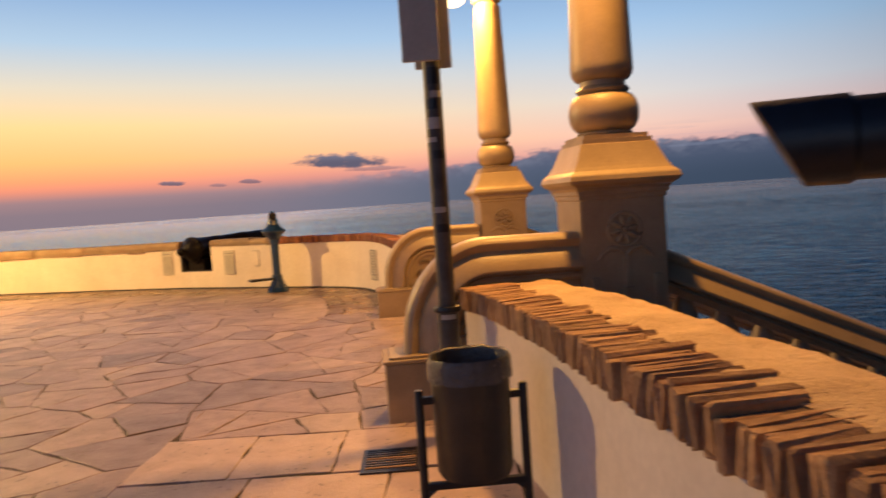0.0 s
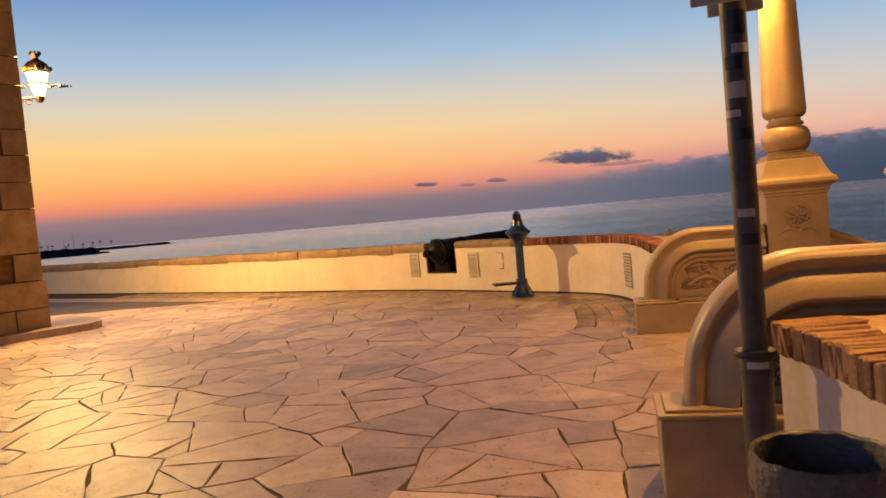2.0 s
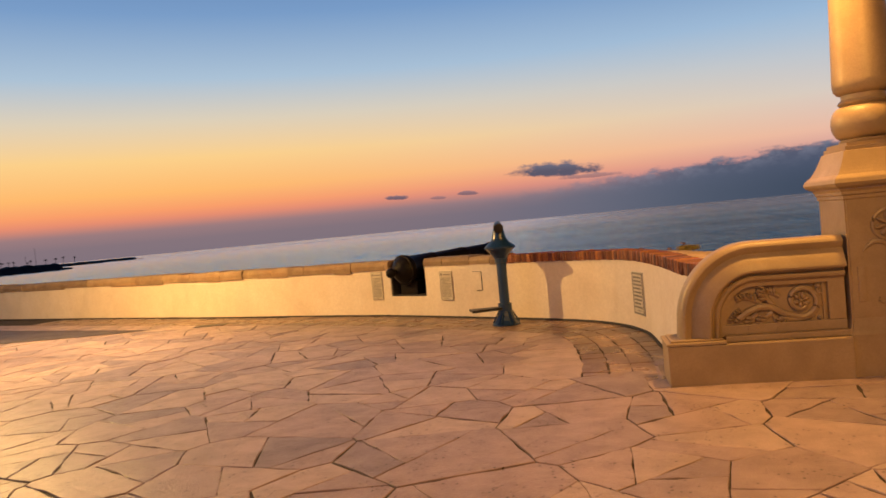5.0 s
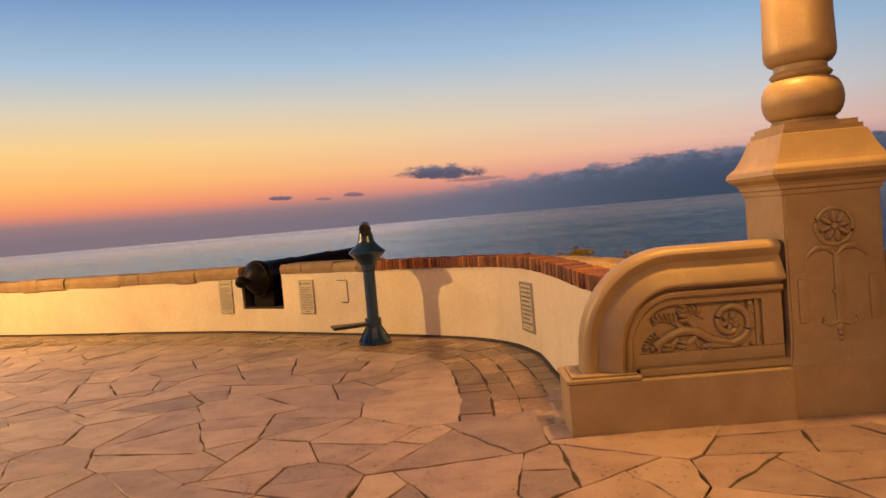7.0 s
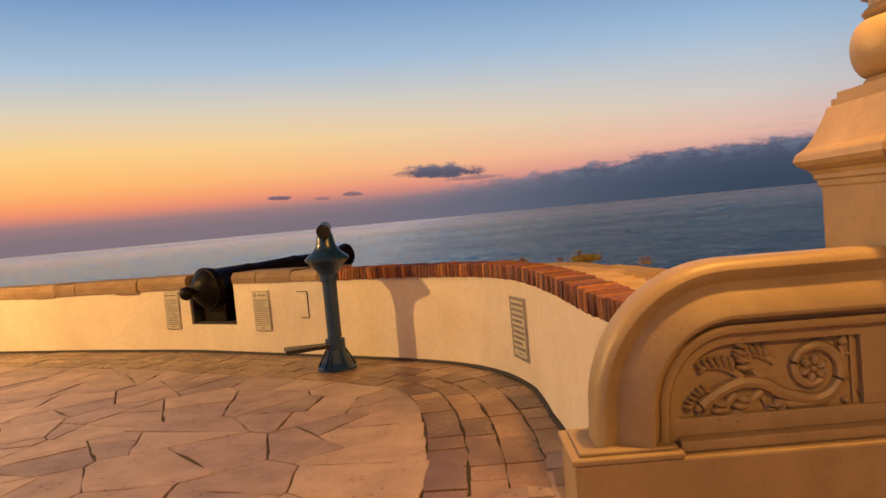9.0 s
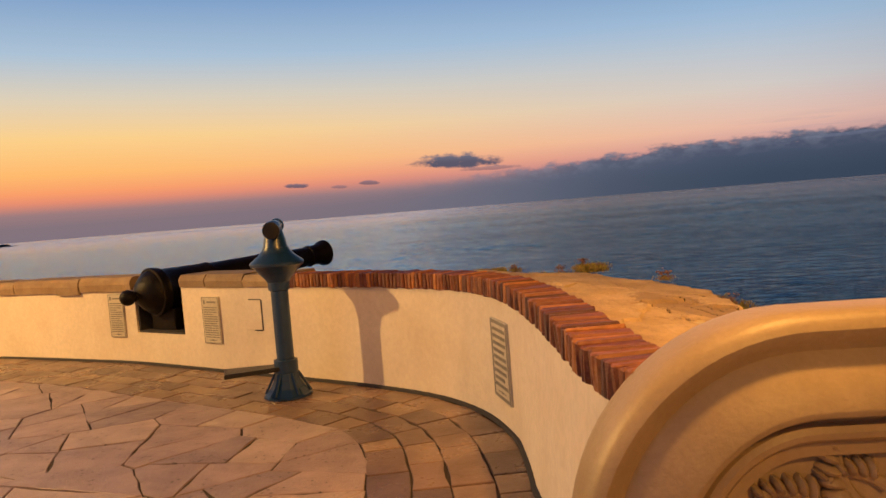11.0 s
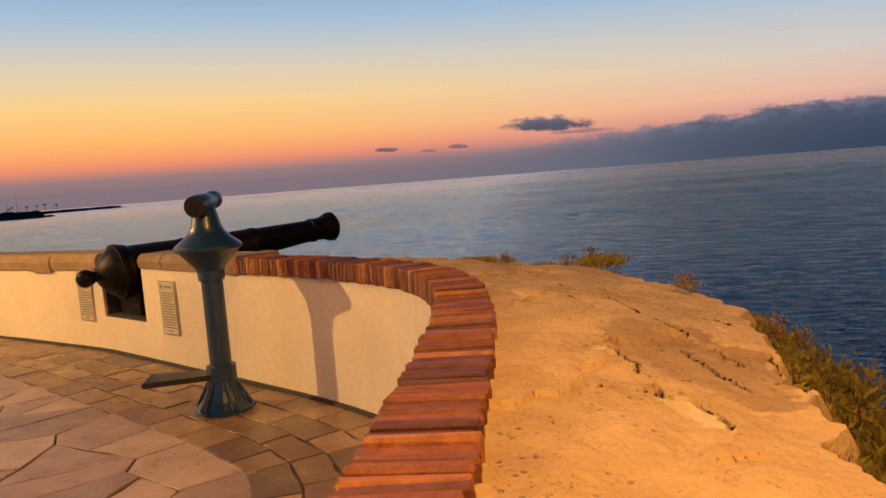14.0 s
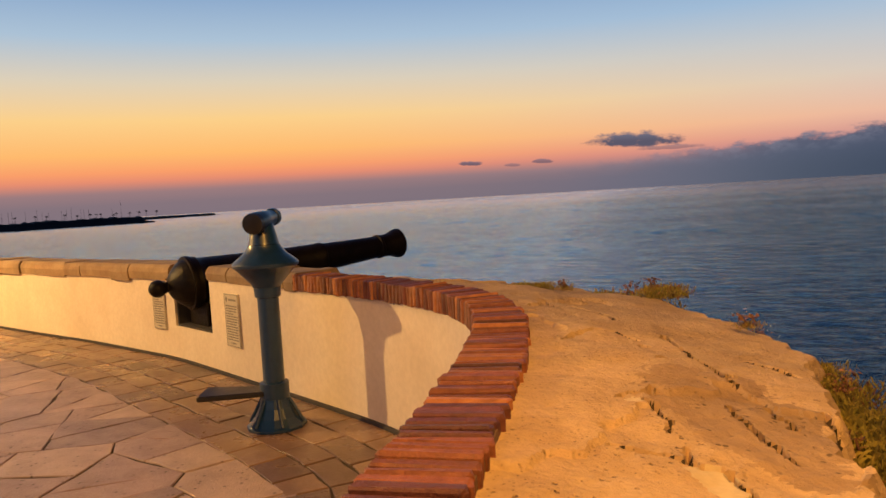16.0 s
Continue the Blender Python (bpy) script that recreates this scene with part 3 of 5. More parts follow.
HOLES = ((-0.75, 12.36, 0.014), (-0.49, 12.29, 0.02), (-0.40, 12.04, 0.017), (-0.19, 11.94, 0.022))
BROWN = [Vector(p) for p in ((-0.46, 11.68), (-0.45, 11.88), (-0.3, 11.98), (-0.12, 11.95), (0.05, 11.68), (0.10, 11.4), (0.08, 11.16), (0.02, 11.1), (-0.06, 11.2), (-0.13, 11.22), (-0.22, 11.32), (-0.30, 11.4), (-0.36, 11.54))]
PALE = [[Vector(p) for p in q] for q in (((-0.27, 11.14), (-0.18, 11.17), (-0.12, 11.03), (-0.11, 10.94), (-0.19, 11.01)), ((-0.46, 11.53), (-0.43, 11.56), (-0.39, 11.51), (-0.44, 11.5)))]


def inside(q, poly):
    odd = False
    for a, b in zip(poly, poly[1:] + poly[:1]):
        if (a.y > q.y) != (b.y > q.y) and q.x < a.x + (b.x - a.x) * (q.y - a.y) / (b.y - a.y):
            odd = not odd
    return odd


def crack_depth(q):
    """How far a crack cuts down at a place of the shelf, and whether it is open there."""
    w = Vector((q.x + 0.022 * noise.noise(q * 13.0), q.y + 0.03 * noise.noise(q * 11.0 + Vector((4, 0, 0)))))
    best = 0.0
    for h in HOLES:
        d = math.hypot(w.x - h[0], (w.y - h[1]) * 0.75)
        if d < h[2]:
            best = 0.06
    wide = 0.006 + 0.012 * max(0.0, noise.noise(q * 5.0))
    for line in CRACKS:
        for p, r in zip(line, line[1:]):
            vx, vy = r[0] - p[0], r[1] - p[1]
            f = max(0.0, min(1.0, ((w.x - p[0]) * vx + (w.y - p[1]) * vy) / (vx * vx + vy * vy)))
            d = math.hypot(w.x - p[0] - f * vx, w.y - p[1] - f * vy)
            if d < wide:
                best = max(best, 0.042 * (1 - 0.5 * d / wide))
    return best


bm = bmesh.new()
rows, W_STEPS = [], 96
SUB = 4
line, ns = [], []
for k in range(len(SHELF) - 1):
    for j in range(SUB):
        line.append(SHELF[k].lerp(SHELF[k + 1], j / SUB))
        ns.append(SHELF_N[k].lerp(SHELF_N[k + 1], j / SUB))
for i, (p, n) in enumerate(zip(line, ns)):
    k = i / SUB
    y = p.y
    edge = 0.25 + 0.76 * max(0.0, min(1.0, (14.2 - y) / 0.8)) - 0.19 * max(0.0, min(1.0, (12.1 - y) / 0.9))
    edge -= 0.08 * max(0.0, min(1.0, (11.4 - y) / 0.7))
    edge += 0.09 * noise.noise(Vector((k * 0.11, 3.3, 0))) + 0.05 * noise.noise(Vector((k * 0.45, 7.3, 0))) + 0.025 * noise.noise(Vector((k * 1.4, 1.3, 0)))
    row = []
    for j in range(W_STEPS + 14):
        if j <= W_STEPS:
            o = 0.2 + edge * j / W_STEPS
            z = 0.955 - 0.10 * (j / W_STEPS) ** 1.3 * edge / 0.9
            q = Vector((p.x + n.x * o, p.y + n.y * o, 0))
            z += 0.026 * noise.noise(q * 2.3) + 0.012 * noise.noise(q * 6.0) + 0.006 * noise.noise(q * 17.0) + 0.003 * noise.noise(q * 44.0)
            if j > 3:
                z -= crack_depth(q)
            # a broken upper layer: shallow ledges
            if noise.noise(Vector((q.x * 1.1, q.y * 1.1, 8.0))) + 0.12 * noise.noise(q * 9.0) > 0.14:
                z -= 0.014
            if j > W_STEPS - 3:
                z -= 0.018 * (j - W_STEPS + 3)
        else:
            d = j - W_STEPS
            o = 0.2 + edge + 0.05 * d + 0.12 * d * noise.noise(Vector((k * 0.2, d * 0.7, 2.0)))
            z = 0.84 - 0.16 * d - 0.06 * d * d + 0.12 * noise.noise(Vector((k * 0.3, d * 0.9, 9.0)))
            q = Vector((p.x + n.x * o, p.y + n.y * o, 0))
        row.append(bm.verts.new((q.x, q.y, z)))
    rows.append(row)
for a, b in zip(rows, rows[1:]):
    for j in range(len(a) - 1):
        f = bm.faces.new((a[j], a[j + 1], b[j + 1], b[j]))
        c = a[j].co
        # faces down in a crack take the painted shade tone
        if 3 < j < W_STEPS - 1 and min(crack_depth(Vector((q.co.x, q.co.y, 0))) for q in (a[j], b[j + 1])) > 0.012:
            f.material_index = 3
        elif 10.85 < c.y < 12.2 and j < W_STEPS:
            w = Vector((c.x + 0.07 * noise.noise(c * 7.0) + 0.035 * noise.noise(c * 30.0) + 0.03 * noise.noise(c * 70.0), c.y + 0.09 * noise.noise(c * 8.0 + Vector((3, 3, 3)))))
            if inside(w, BROWN):
                f.material_index = 1
            w = Vector((c.x + 0.012 * noise.noise(c * 25.0), c.y + 0.015 * noise.noise(c * 22.0)))
            if any(inside(w, q) for q in PALE):
                f.material_index = 2
EDGE_LINE = [r[W_STEPS].co.copy() for r in rows[::SUB]]
shelf = part("rock_shelf", bm, ROCK, smooth=True)
shelf.data.materials.append(ROCK_BROWN)
shelf.data.materials.append(ROCK_PALE)
shelf.data.materials.append(CRACK_SHADE)
tagged(shelf, "weathered ochre rock shelf with cracks outside the wall", "rock", kind="structure")
bm = bmesh.new()
bmesh.ops.create_grid(bm, x_segments=60, y_segments=30, size=1)
for v in bm.verts:
    a = (v.co.x + 1) / 2
    d = (v.co.y + 1) / 2
    base = WALL[int(a * (len(WALL) - 1))]
    n = WALL_N[int(a * (len(WALL) - 1))]
    o = 0.45 + d * 5.0
    v.co = Vector((base.x + n.x * o, base.y + n.y * o, -0.6 - 10.8 * d + 0.8 * noise.noise(Vector((a * 30, d * 6, 0))) * min(1, d * 4)))
tagged(part("cliff", bm, ROCK, smooth=True), "steep rock slope dropping to the sea", "cliff", kind="structure")


# ---- stair head: two pedestals with columns, scrolled ends and balustrades ----
AX, AY = Vector((0.9932, 0.1167)), Vector((-0.1167, 0.9932))
STAIR = Vector((-0.91, 9.55))
STAIR_RZ = 6.7


def stair_place(u, v, z=0.0):
    p = STAIR + AX * u + AY * v
    return (p.x, p.y, z)


def scroll_path(u0, spring, rise):
    pts = [Vector((u0 - 0.01, 0.0, 0.37))]
    for k in range(17):
        a = math.pi / 2 * k / 16
        pts.append(Vector((u0 + 0.62 * (1 - math.cos(a)), 0.0, spring + (rise - spring) * math.sin(a))))
    for k in range(1, 6):
        pts.append(Vector((u0 + 0.62 + (0.81 - u0) * k / 5, 0, rise - 0.006 * k / 5)))
    return pts


def scroll_end(parent, s, u0=0.12, spring=0.50, rise=1.152):
    """The moulded arch that runs from the low block up to the pedestal; s turns its panel side."""
    path = scroll_path(u0, spring, rise)
    front = [(0.40, 0.165), (0.375, 0.165), (0.373, 0.125), (0.335, 0.12), (0.33, 0.10), (0.318, 0.085), (0.302, 0.082), (0.287, 0.092), (0.282, 0.11), (0.268, 0.105), (0.255, 0.075),
             (0.25, 0.04), (0.238, 0.035), (0.232, 0.035), (0.105, 0.112), (0.10, 0.122), (0.088, 0.118), (0.068, 0.098), (0.045, 0.09), (0.022, 0.10), (0.006, 0.128), (0.0, 0.165)]
    section = front + [(d, 0.43 - v) for d, v in reversed(front)]
    bm = bmesh.new()
    rings = []
    for i, p in enumerate(path):
        t = (path[min(i + 1, len(path) - 1)] - path[max(i - 1, 0)]).normalized()
        if i == 0:
            t = Vector((0, 0, 1))
        nrm = Vector((t.z, 0, -t.x))
        rings.append([bm.verts.new((p.x + nrm.x * d, s * v, p.z + nrm.z * d)) for d, v in section])
    for a, b in zip(rings, rings[1:]):
        for k in range(len(section) - 1):
            bm.faces.new((a[k], a[k + 1], b[k + 1], b[k]))
    for ring in (rings[0], rings[-1]):
        bm.faces.new(ring)
    # the sunk panel inside the arch
    for side in (0, -1):
        inner = [r[side] for r in rings]
        v = inner[0].co.y
        floor = [bm.verts.new((q.co.x, v, 0.36)) for q in inner]
        for k in range(len(inner) - 1):
            if inner[k].co.z > 0.36 and inner[k + 1].co.x > inner[k].co.x:
                bm.faces.new((inner[k], inner[k + 1], floor[k + 1], floor[k]))
    part("scroll_moulding", bm, STONE, parent, smooth=True)
    bm = bmesh.new()
    box(bm, 0.0, 1.43, min(0, s * 0.43), max(0, s * 0.43), -0.15, 0.335, 0.012)
    part("dado", bm, STONE, parent)
    bm = bmesh.new()
    box(bm, -0.012, 0.47, min(-s * 0.012, s * 0.442), max(-s * 0.012, s * 0.442), 0.337, 0.362, 0.008)
    box(bm, 0.03, 0.45, min(s * 0.03, s * 0.40), max(s * 0.03, s * 0.40), 0.363, 0.378, 0.006)
    part("block_top", bm, STONE, parent)
    bm = bmesh.new()
    box(bm, 0.475, 1.43, min(s * 0.06, s * 0.37), max(s * 0.06, s * 0.37), 0.337, 0.385, 0.008)
    box(bm, 0.44, 1.43, min(s * 0.122, s * 0.308), max(s * 0.122, s * 0.308), 0.386, 0.465, 0.006)
    part("panel_sill", bm, STONE, parent)
    bm = bmesh.new()
    box(bm, 1.30, 1.43, min(s * 0.124, s * 0.306), max(s * 0.124, s * 0.306), 0.466, rise - 0.34, 0.006)
    box(bm, 1.262, 1.28, min(s * 0.145, s * 0.285), max(s * 0.145, s * 0.285), 0.466, rise - 0.375, 0.004)
    part("panel_edge", bm, STONE, parent)


def acanthus(parent, v, s):
    """Carved scroll of leaves in the panel, at depth v: a stem that curls into a volute, with lobed leaves."""
    v += s * 0.008
    bm = bmesh.new()

    def stroke(pts, r0, r1, deep=1.0):
        line = smooth_line([(x, z) for x, z in pts], 0.012)
        n = len(line) - 1
        tmp = bmesh.new()
        tube(tmp, [(p.x, 0.0, p.y) for p in line], [1.25 * (r0 + (r1 - r0) * k / n) for k in range(n + 1)], 8)
        tmp.transform(Matrix.Translation((0, v, 0)) @ Matrix.Diagonal((1, deep, 1, 1)))
        me = bpy.data.meshes.new("stroke")
        tmp.to_mesh(me)
        tmp.free()
        bm.from_mesh(me)
        bpy.data.meshes.remove(me)

    def lobe(x, z, ang, length, wide, deep=0.036):
        blob(bm, Matrix.Translation((x, v, z)) @ Matrix.Rotation(-ang, 4, "Y") @ Matrix.Diagonal((length, deep, wide, 1)), 10, 6)

    def leaf(x, z, ang, size, turn=1):
        """A curled leaf: a rib that bends over, with fingers along its outer side."""
        rib = []
        for k in range(8):
            a = ang + turn * 0.16 * k
            x, z = x + size * 0.14 * math.cos(a), z + size * 0.14 * math.sin(a)
            rib.append((x, z))
            if k > 1:
                b = a + turn * -0.95
                w = size * (0.22 - 0.014 * k)
                lobe(x + w * 0.75 * math.cos(b), z + w * 0.75 * math.sin(b), b, w, w * 0.46, 0.04)
        lobe(x, z, ang + turn * 1.4, size * 0.13, size * 0.085)
        stroke(rib, size * 0.085, size * 0.055)

    cx, cz = 1.10, 0.635
    spiral = []
    for k in range(40):
        a = -0.62 * math.pi + k * 0.245
        r = 0.138 * (1 - k / 52)
        spiral.append((cx + r * math.cos(a), cz + r * math.sin(a)))
    stroke([(0.60, 0.51), (0.68, 0.565), (0.78, 0.60), (0.88, 0.585), (0.96, 0.535)] + spiral[1:], 0.026, 0.015, 1.25)
    stroke([(0.93, 0.495), (1.04, 0.482), (1.14, 0.492), (1.215, 0.545), (1.238, 0.64), (1.225, 0.735)], 0.018, 0.011, 1.2)
    leaf(0.80, 0.60, 2.2, 0.19, 1)
    leaf(0.90, 0.60, 2.5, 0.22, -1)
    leaf(0.95, 0.66, 2.3, 0.17, 1)
    leaf(0.70, 0.56, 2.9, 0.15, 1)
    leaf(0.78, 0.565, 3.7, 0.20, 1)
    leaf(0.90, 0.56, 3.5, 0.22, 1)
    leaf(0.86, 0.54, 5.4, 0.13, -1)
    leaf(0.985, 0.55, 4.2, 0.13, 1)
    for x, z, r in ((0.93, 0.49, 0.022), (1.235, 0.745, 0.022), (1.245, 0.69, 0.012), (1.23, 0.485, 0.015), (0.585, 0.50, 0.02)):
        lobe(x, z, 0.0, r, r)
    for k in range(6):
        a = k * 2 * math.pi / 6 + 0.3
        lobe(cx + 0.04 * math.cos(a), cz + 0.04 * math.sin(a), a, 0.03, 0.019)
    lobe(cx, cz, 0, 0.018, 0.018)
    part("leaf_carving", bm, STONE, parent, "carved acanthus scroll", smooth=True)


def pedestal(u, v, s, label, watts, du=0.0, dv=-0.48):
    """Square pedestal with a flared cap and a turned column; s turns the carved face."""
    ped = thing("column_pedestal", stair_place(u, v), STAIR_RZ, label, "pedestal", "pedestals at the stair head")
    bm = bmesh.new()
    square_lathe(bm, [(0.345, -0.05), (0.345, 0.34), (0.335, 0.37), (0.318, 0.44), (0.312, 0.47), (0.308, 1.42), (0.318, 1.43), (0.318, 1.455), (0.332, 1.465), (0.332, 1.487), (0.35, 1.51)])
    bmesh.ops.bevel(bm, geom=[e for e in bm.edges if abs(e.verts[0].co.z - e.verts[1].co.z) > 0.03], offset=0.012, segments=2, affect="EDGES")
    part("shaft", bm, STONE, ped)
    bm = bmesh.new()
    cap = [(0.35, 1.512), (0.385, 1.535), (0.40, 1.56), (0.392, 1.59)]
    for k in range(9):
        t = k / 8
        cap.append((0.385 - 0.115 * t ** 0.62, 1.60 + 0.215 * t))
    cap += [(0.255, 1.818), (0.255, 1.85), (0.235, 1.852), (0.235, 1.882)]
    square_lathe(bm, cap)
    part("cap", bm, STONE, ped)
    bm = bmesh.new()
    prof = [(0.20, 1.884), (0.205, 1.90), (0.19, 1.915)]
    for k in range(11):
        a = -math.pi / 2 + math.pi * k / 10
        prof.append((0.175 + 0.08 * math.cos(a), 2.05 + 0.135 * math.sin(a)))
    prof += [(0.17, 2.19), (0.185, 2.20), (0.195, 2.215), (0.185, 2.23), (0.165, 2.245), (0.165, 2.28), (0.195, 2.292), (0.218, 2.32), (0.226, 2.36)]
    prof += [(0.226 - 0.05 * k / 8, 2.40 + 1.65 * k / 8) for k in range(9)]
    prof += [(0.15, 4.07), (0.15, 4.10), (0.19, 4.12), (0.20, 4.15), (0.17, 4.18), (0.09, 4.24), (0.06, 4.40), (0.05, 4.72), (0.09, 4.75)]
    lathe(bm, prof, 40)
    part("column", bm, STONE, ped, "turned painted stone column", smooth=True)
    # carved face: rosette, stem and side tabs
    for f in ((-0.312,) if s > 0 else (-0.312, 0.312)):
        bm = bmesh.new()
        ring = [(0.118 * math.cos(2 * math.pi * k / 28), f, 1.205 + 0.118 * math.sin(2 * math.pi * k / 28)) for k in range(29)]
        tube(bm, ring, 0.016, 8)
        rosette = part("rosette", bm, STONE, ped, "carved stone rosette", smooth=True)
        for k in range(8):
            a = k * math.pi / 4 + 0.2
            m = Matrix.Translation((0.062 * math.cos(a), f, 1.205 + 0.062 * math.sin(a))) @ Matrix.Rotation(-a, 4, "Y") @ Matrix.Diagonal((0.046, 0.034, 0.021, 1))
            part("petal", blob(bmesh.new(), m, 8, 5), STONE, rosette, smooth=True)
        part("rosette_centre", blob(bmesh.new(), Matrix.Translation((0, f, 1.205)) @ Matrix.Diagonal((0.026, 0.034, 0.026, 1))), STONE, rosette, smooth=True)
        bm = bmesh.new()
        box(bm, -0.022, 0.022, f - 0.016, f + 0.016, 0.60, 1.04, 0.006)
        box(bm, -0.04, 0.04, f - 0.02, f + 0.02, 0.78, 0.80, 0.004)
        for sgn in (-1, 1):
            tube(bm, [(0, f, 1.02), (sgn * 0.05, f, 1.07), (sgn * 0.12, f, 1.075), (sgn * 0.17, f, 1.04), (sgn * 0.20, f, 1.0)], [0.016, 0.02, 0.02, 0.014, 0.006], 8)
            tube(bm, [(0, f, 0.60), (sgn * 0.06, f, 0.575), (sgn * 0.11, f, 0.60), (sgn * 0.10, f, 0.625)], [0.016, 0.013, 0.013, 0.01], 8)
            box(bm, sgn * 0.225 - 0.028, sgn * 0.225 + 0.028, f - 0.014, f + 0.014, 0.60, 0.88, 0.006)
        for z, r in ((0.56, 0.03), (0.52, 0.02), (0.485, 0.016)):
            blob(bm, Matrix.Translation((0, f, z)) @ Matrix.Diagonal((r, 0.02, r, 1)))
        part("pendant_carving", bm, STONE, ped, smooth=True)
    # lantern that hangs from an arm over the stairs
    bm = bmesh.new()
    tube(bm, [(0, 0, 4.35), (du * 0.33, dv * 0.33, 4.7), (du * 0.88, dv * 0.88, 4.73), (du, dv, 4.46)], 0.025, 8)
    part("lantern_arm", bm, DARK, ped, "black iron arm", smooth=True)
    bm = bmesh.new()
    lathe(bm, [(0.08, -0.20), (0.14, -0.16), (0.18, 0.0), (0.16, 0.16), (0.08, 0.28)], 20)
    globe = part("lantern_globe", bm, LIT_GLASS, ped, "lit warm glass globe", smooth=True)
    globe.location = (du, dv, COLUMN_LAMP_Z)
    globe.visible_shadow = False
    lamp_light("column_lamp", stair_place(u + du, v + dv, COLUMN_LAMP_Z), watts, (1.0, 0.48, 0.10), 0.14)
    return ped


def balustrade(u, v, label):
    """Sloping rail with turned balusters that runs down beside the stairs."""
    b = thing("balustrade", stair_place(u, v), STAIR_RZ, label, "balustrade", "stair balustrades")
    slope, length, top = 0.44, 5.4, 1.055
    bm = bmesh.new()
    half = [(0.05, 0.0), (0.087, -0.006), (0.115, -0.022), (0.125, -0.045), (0.117, -0.068), (0.095, -0.095), (0.103, -0.103), (0.18, -0.215), (0.178, -0.235), (0.115, -0.25), (0.135, -0.275), (0.11, -0.305), (0.10, -0.33)]
    sec = [(-y, z) for y, z in half] + half[::-1]
    rings = [[bm.verts.new((x, y, top + z - slope * x)) for y, z in sec] for x in (0, length)]
    for k in range(len(sec)):
        bm.faces.new((rings[0][k], rings[0][(k + 1) % len(sec)], rings[1][(k + 1) % len(sec)], rings[1][k]))
    bm.faces.new(rings[0]), bm.faces.new(rings[1])
    part("handrail", bm, STONE, b)
    bm = bmesh.new()
    rings = [[bm.verts.new((x, y, z - slope * x)) for y, z in ((-0.19, -0.6), (-0.19, 0.30), (-0.15, 0.34), (0.15, 0.34), (0.19, 0.30), (0.19, -0.6))] for x in (0, length)]
    for k in range(6):
        bm.faces.new((rings[0][k], rings[0][(k + 1) % 6], rings[1][(k + 1) % 6], rings[1][k]))
    bm.faces.new(rings[0]), bm.faces.new(rings[1])
    part("string_base", bm, STONE, b)
    prof = [(0.085, 0.0), (0.085, 0.05), (0.05, 0.07), (0.045, 0.10), (0.075, 0.17), (0.095, 0.25), (0.08, 0.34), (0.045, 0.44), (0.04, 0.50), (0.06, 0.52), (0.05, 0.55), (0.085, 0.57), (0.085, 0.64)]
    bm = bmesh.new()
    lathe(bm, prof, 14)
    first = part("baluster", bm, STONE, b, smooth=True)
    first.location = (0.22, 0, 0.22)
    for k in range(1, 17):
        o = first.copy()
        scene.collection.objects.link(o)
        o.parent = b
        o.location = (0.22 + 0.31 * k, 0, 0.22 - slope * 0.31 * k)
    return b


lamp_light("wall_lantern_light", LANTERN, 4050, (1.0, 0.59, 0.19), 0.10)

scroll_far = thing("scroll_parapet", stair_place(0, 0), STAIR_RZ, "scrolled cream stone parapet end with carved leaf panel", "parapet", "scrolled parapet ends")
scroll_end(scroll_far, 1)
acanthus(scroll_far, 0.165, -1)
pedestal(1.765, 0.385, 1, "cream stone pedestal with rosette carving and turned column", 640, -0.5, -0.32)
balustrade(2.09, 0.385, "cream stone balustrade sloping down beside the stairs")
scroll_near = thing("scroll_parapet", stair_place(-0.05, -4.18, 0.07), STAIR_RZ, "scrolled cream stone parapet end beside the sign post", "parapet", "scrolled parapet ends")
scroll_end(scroll_near, -1, 0.15, 0.46, 1.145)
acanthus(scroll_near, -0.165, 1)
acanthus(scroll_near, -0.265, -1)
pedestal(1.69, -4.25, -1, "cream stone pedestal with turned column at the stair head", 600, -0.3, -0.48)
balustrade(2.02, -4.25, "cream stone balustrade sloping down towards the sea")

# stairs going down to the sea side
stairs = thing("stairs", stair_place(2.1, 0), STAIR_RZ, "wide stone steps going down towards the sea", "stairs", kind="structure")
for k in range(14):
    bm = bmesh.new()
    box(bm, 0.34 * k, 0.34 * (k + 1) + 0.02, -4.42, 0.19, -0.175 * (k + 1) - 0.5, -0.17 * (k + 1) - 0.001 * k, 0.008)
    part("step", bm, PAVING, stairs)

# ---- near wall: plaster with worn brick on top ----
NEAR = smooth_line([(0.13, 4.83), (0.26, 4.5), (0.40, 3.9), (0.52, 3.27), (0.58, 2.8), (0.68, 2.2), (0.78, 1.7), (0.85, 1.3), (0.93, 0.6), (0.98, -0.2), (1.02, -2), (1.05, -6)], 0.052)
NEAR_N = outward(NEAR, 1)
if NEAR_N[10].x < 0:
    NEAR_N = [-n for n in NEAR_N]
bm = bmesh.new()
strip(bm, NEAR[::2], NEAR_N[::2], [(0.01, -0.3), (0.01, 0.765), (0.62, 0.82), (0.62, -0.3)])
near_wall = tagged(part("wall_south", bm, PLASTER), "low white plastered wall with stains", "wall", kind="structure")
bm = bmesh.new()
line, ns = NEAR[::2], NEAR_N[::2]
rings = []
for p, n in zip(line, ns):
    ring = []
    for j in range(10):
        o = 0.22 + 0.44 * j / 9
        q = Vector((p.x + n.x * o, p.y + n.y * o, 0))
        z = 0.905 + 0.02 * noise.noise(q * 5) + 0.012 * noise.noise(q * 14) - (0.09 if j == 9 else 0)
        ring.append(bm.verts.new((q.x, q.y, z)))
    rings.append(ring)
for a, b in zip(rings, rings[1:]):
    for j in range(9):
        bm.faces.new((a[j], a[j + 1], b[j + 1], b[j]))
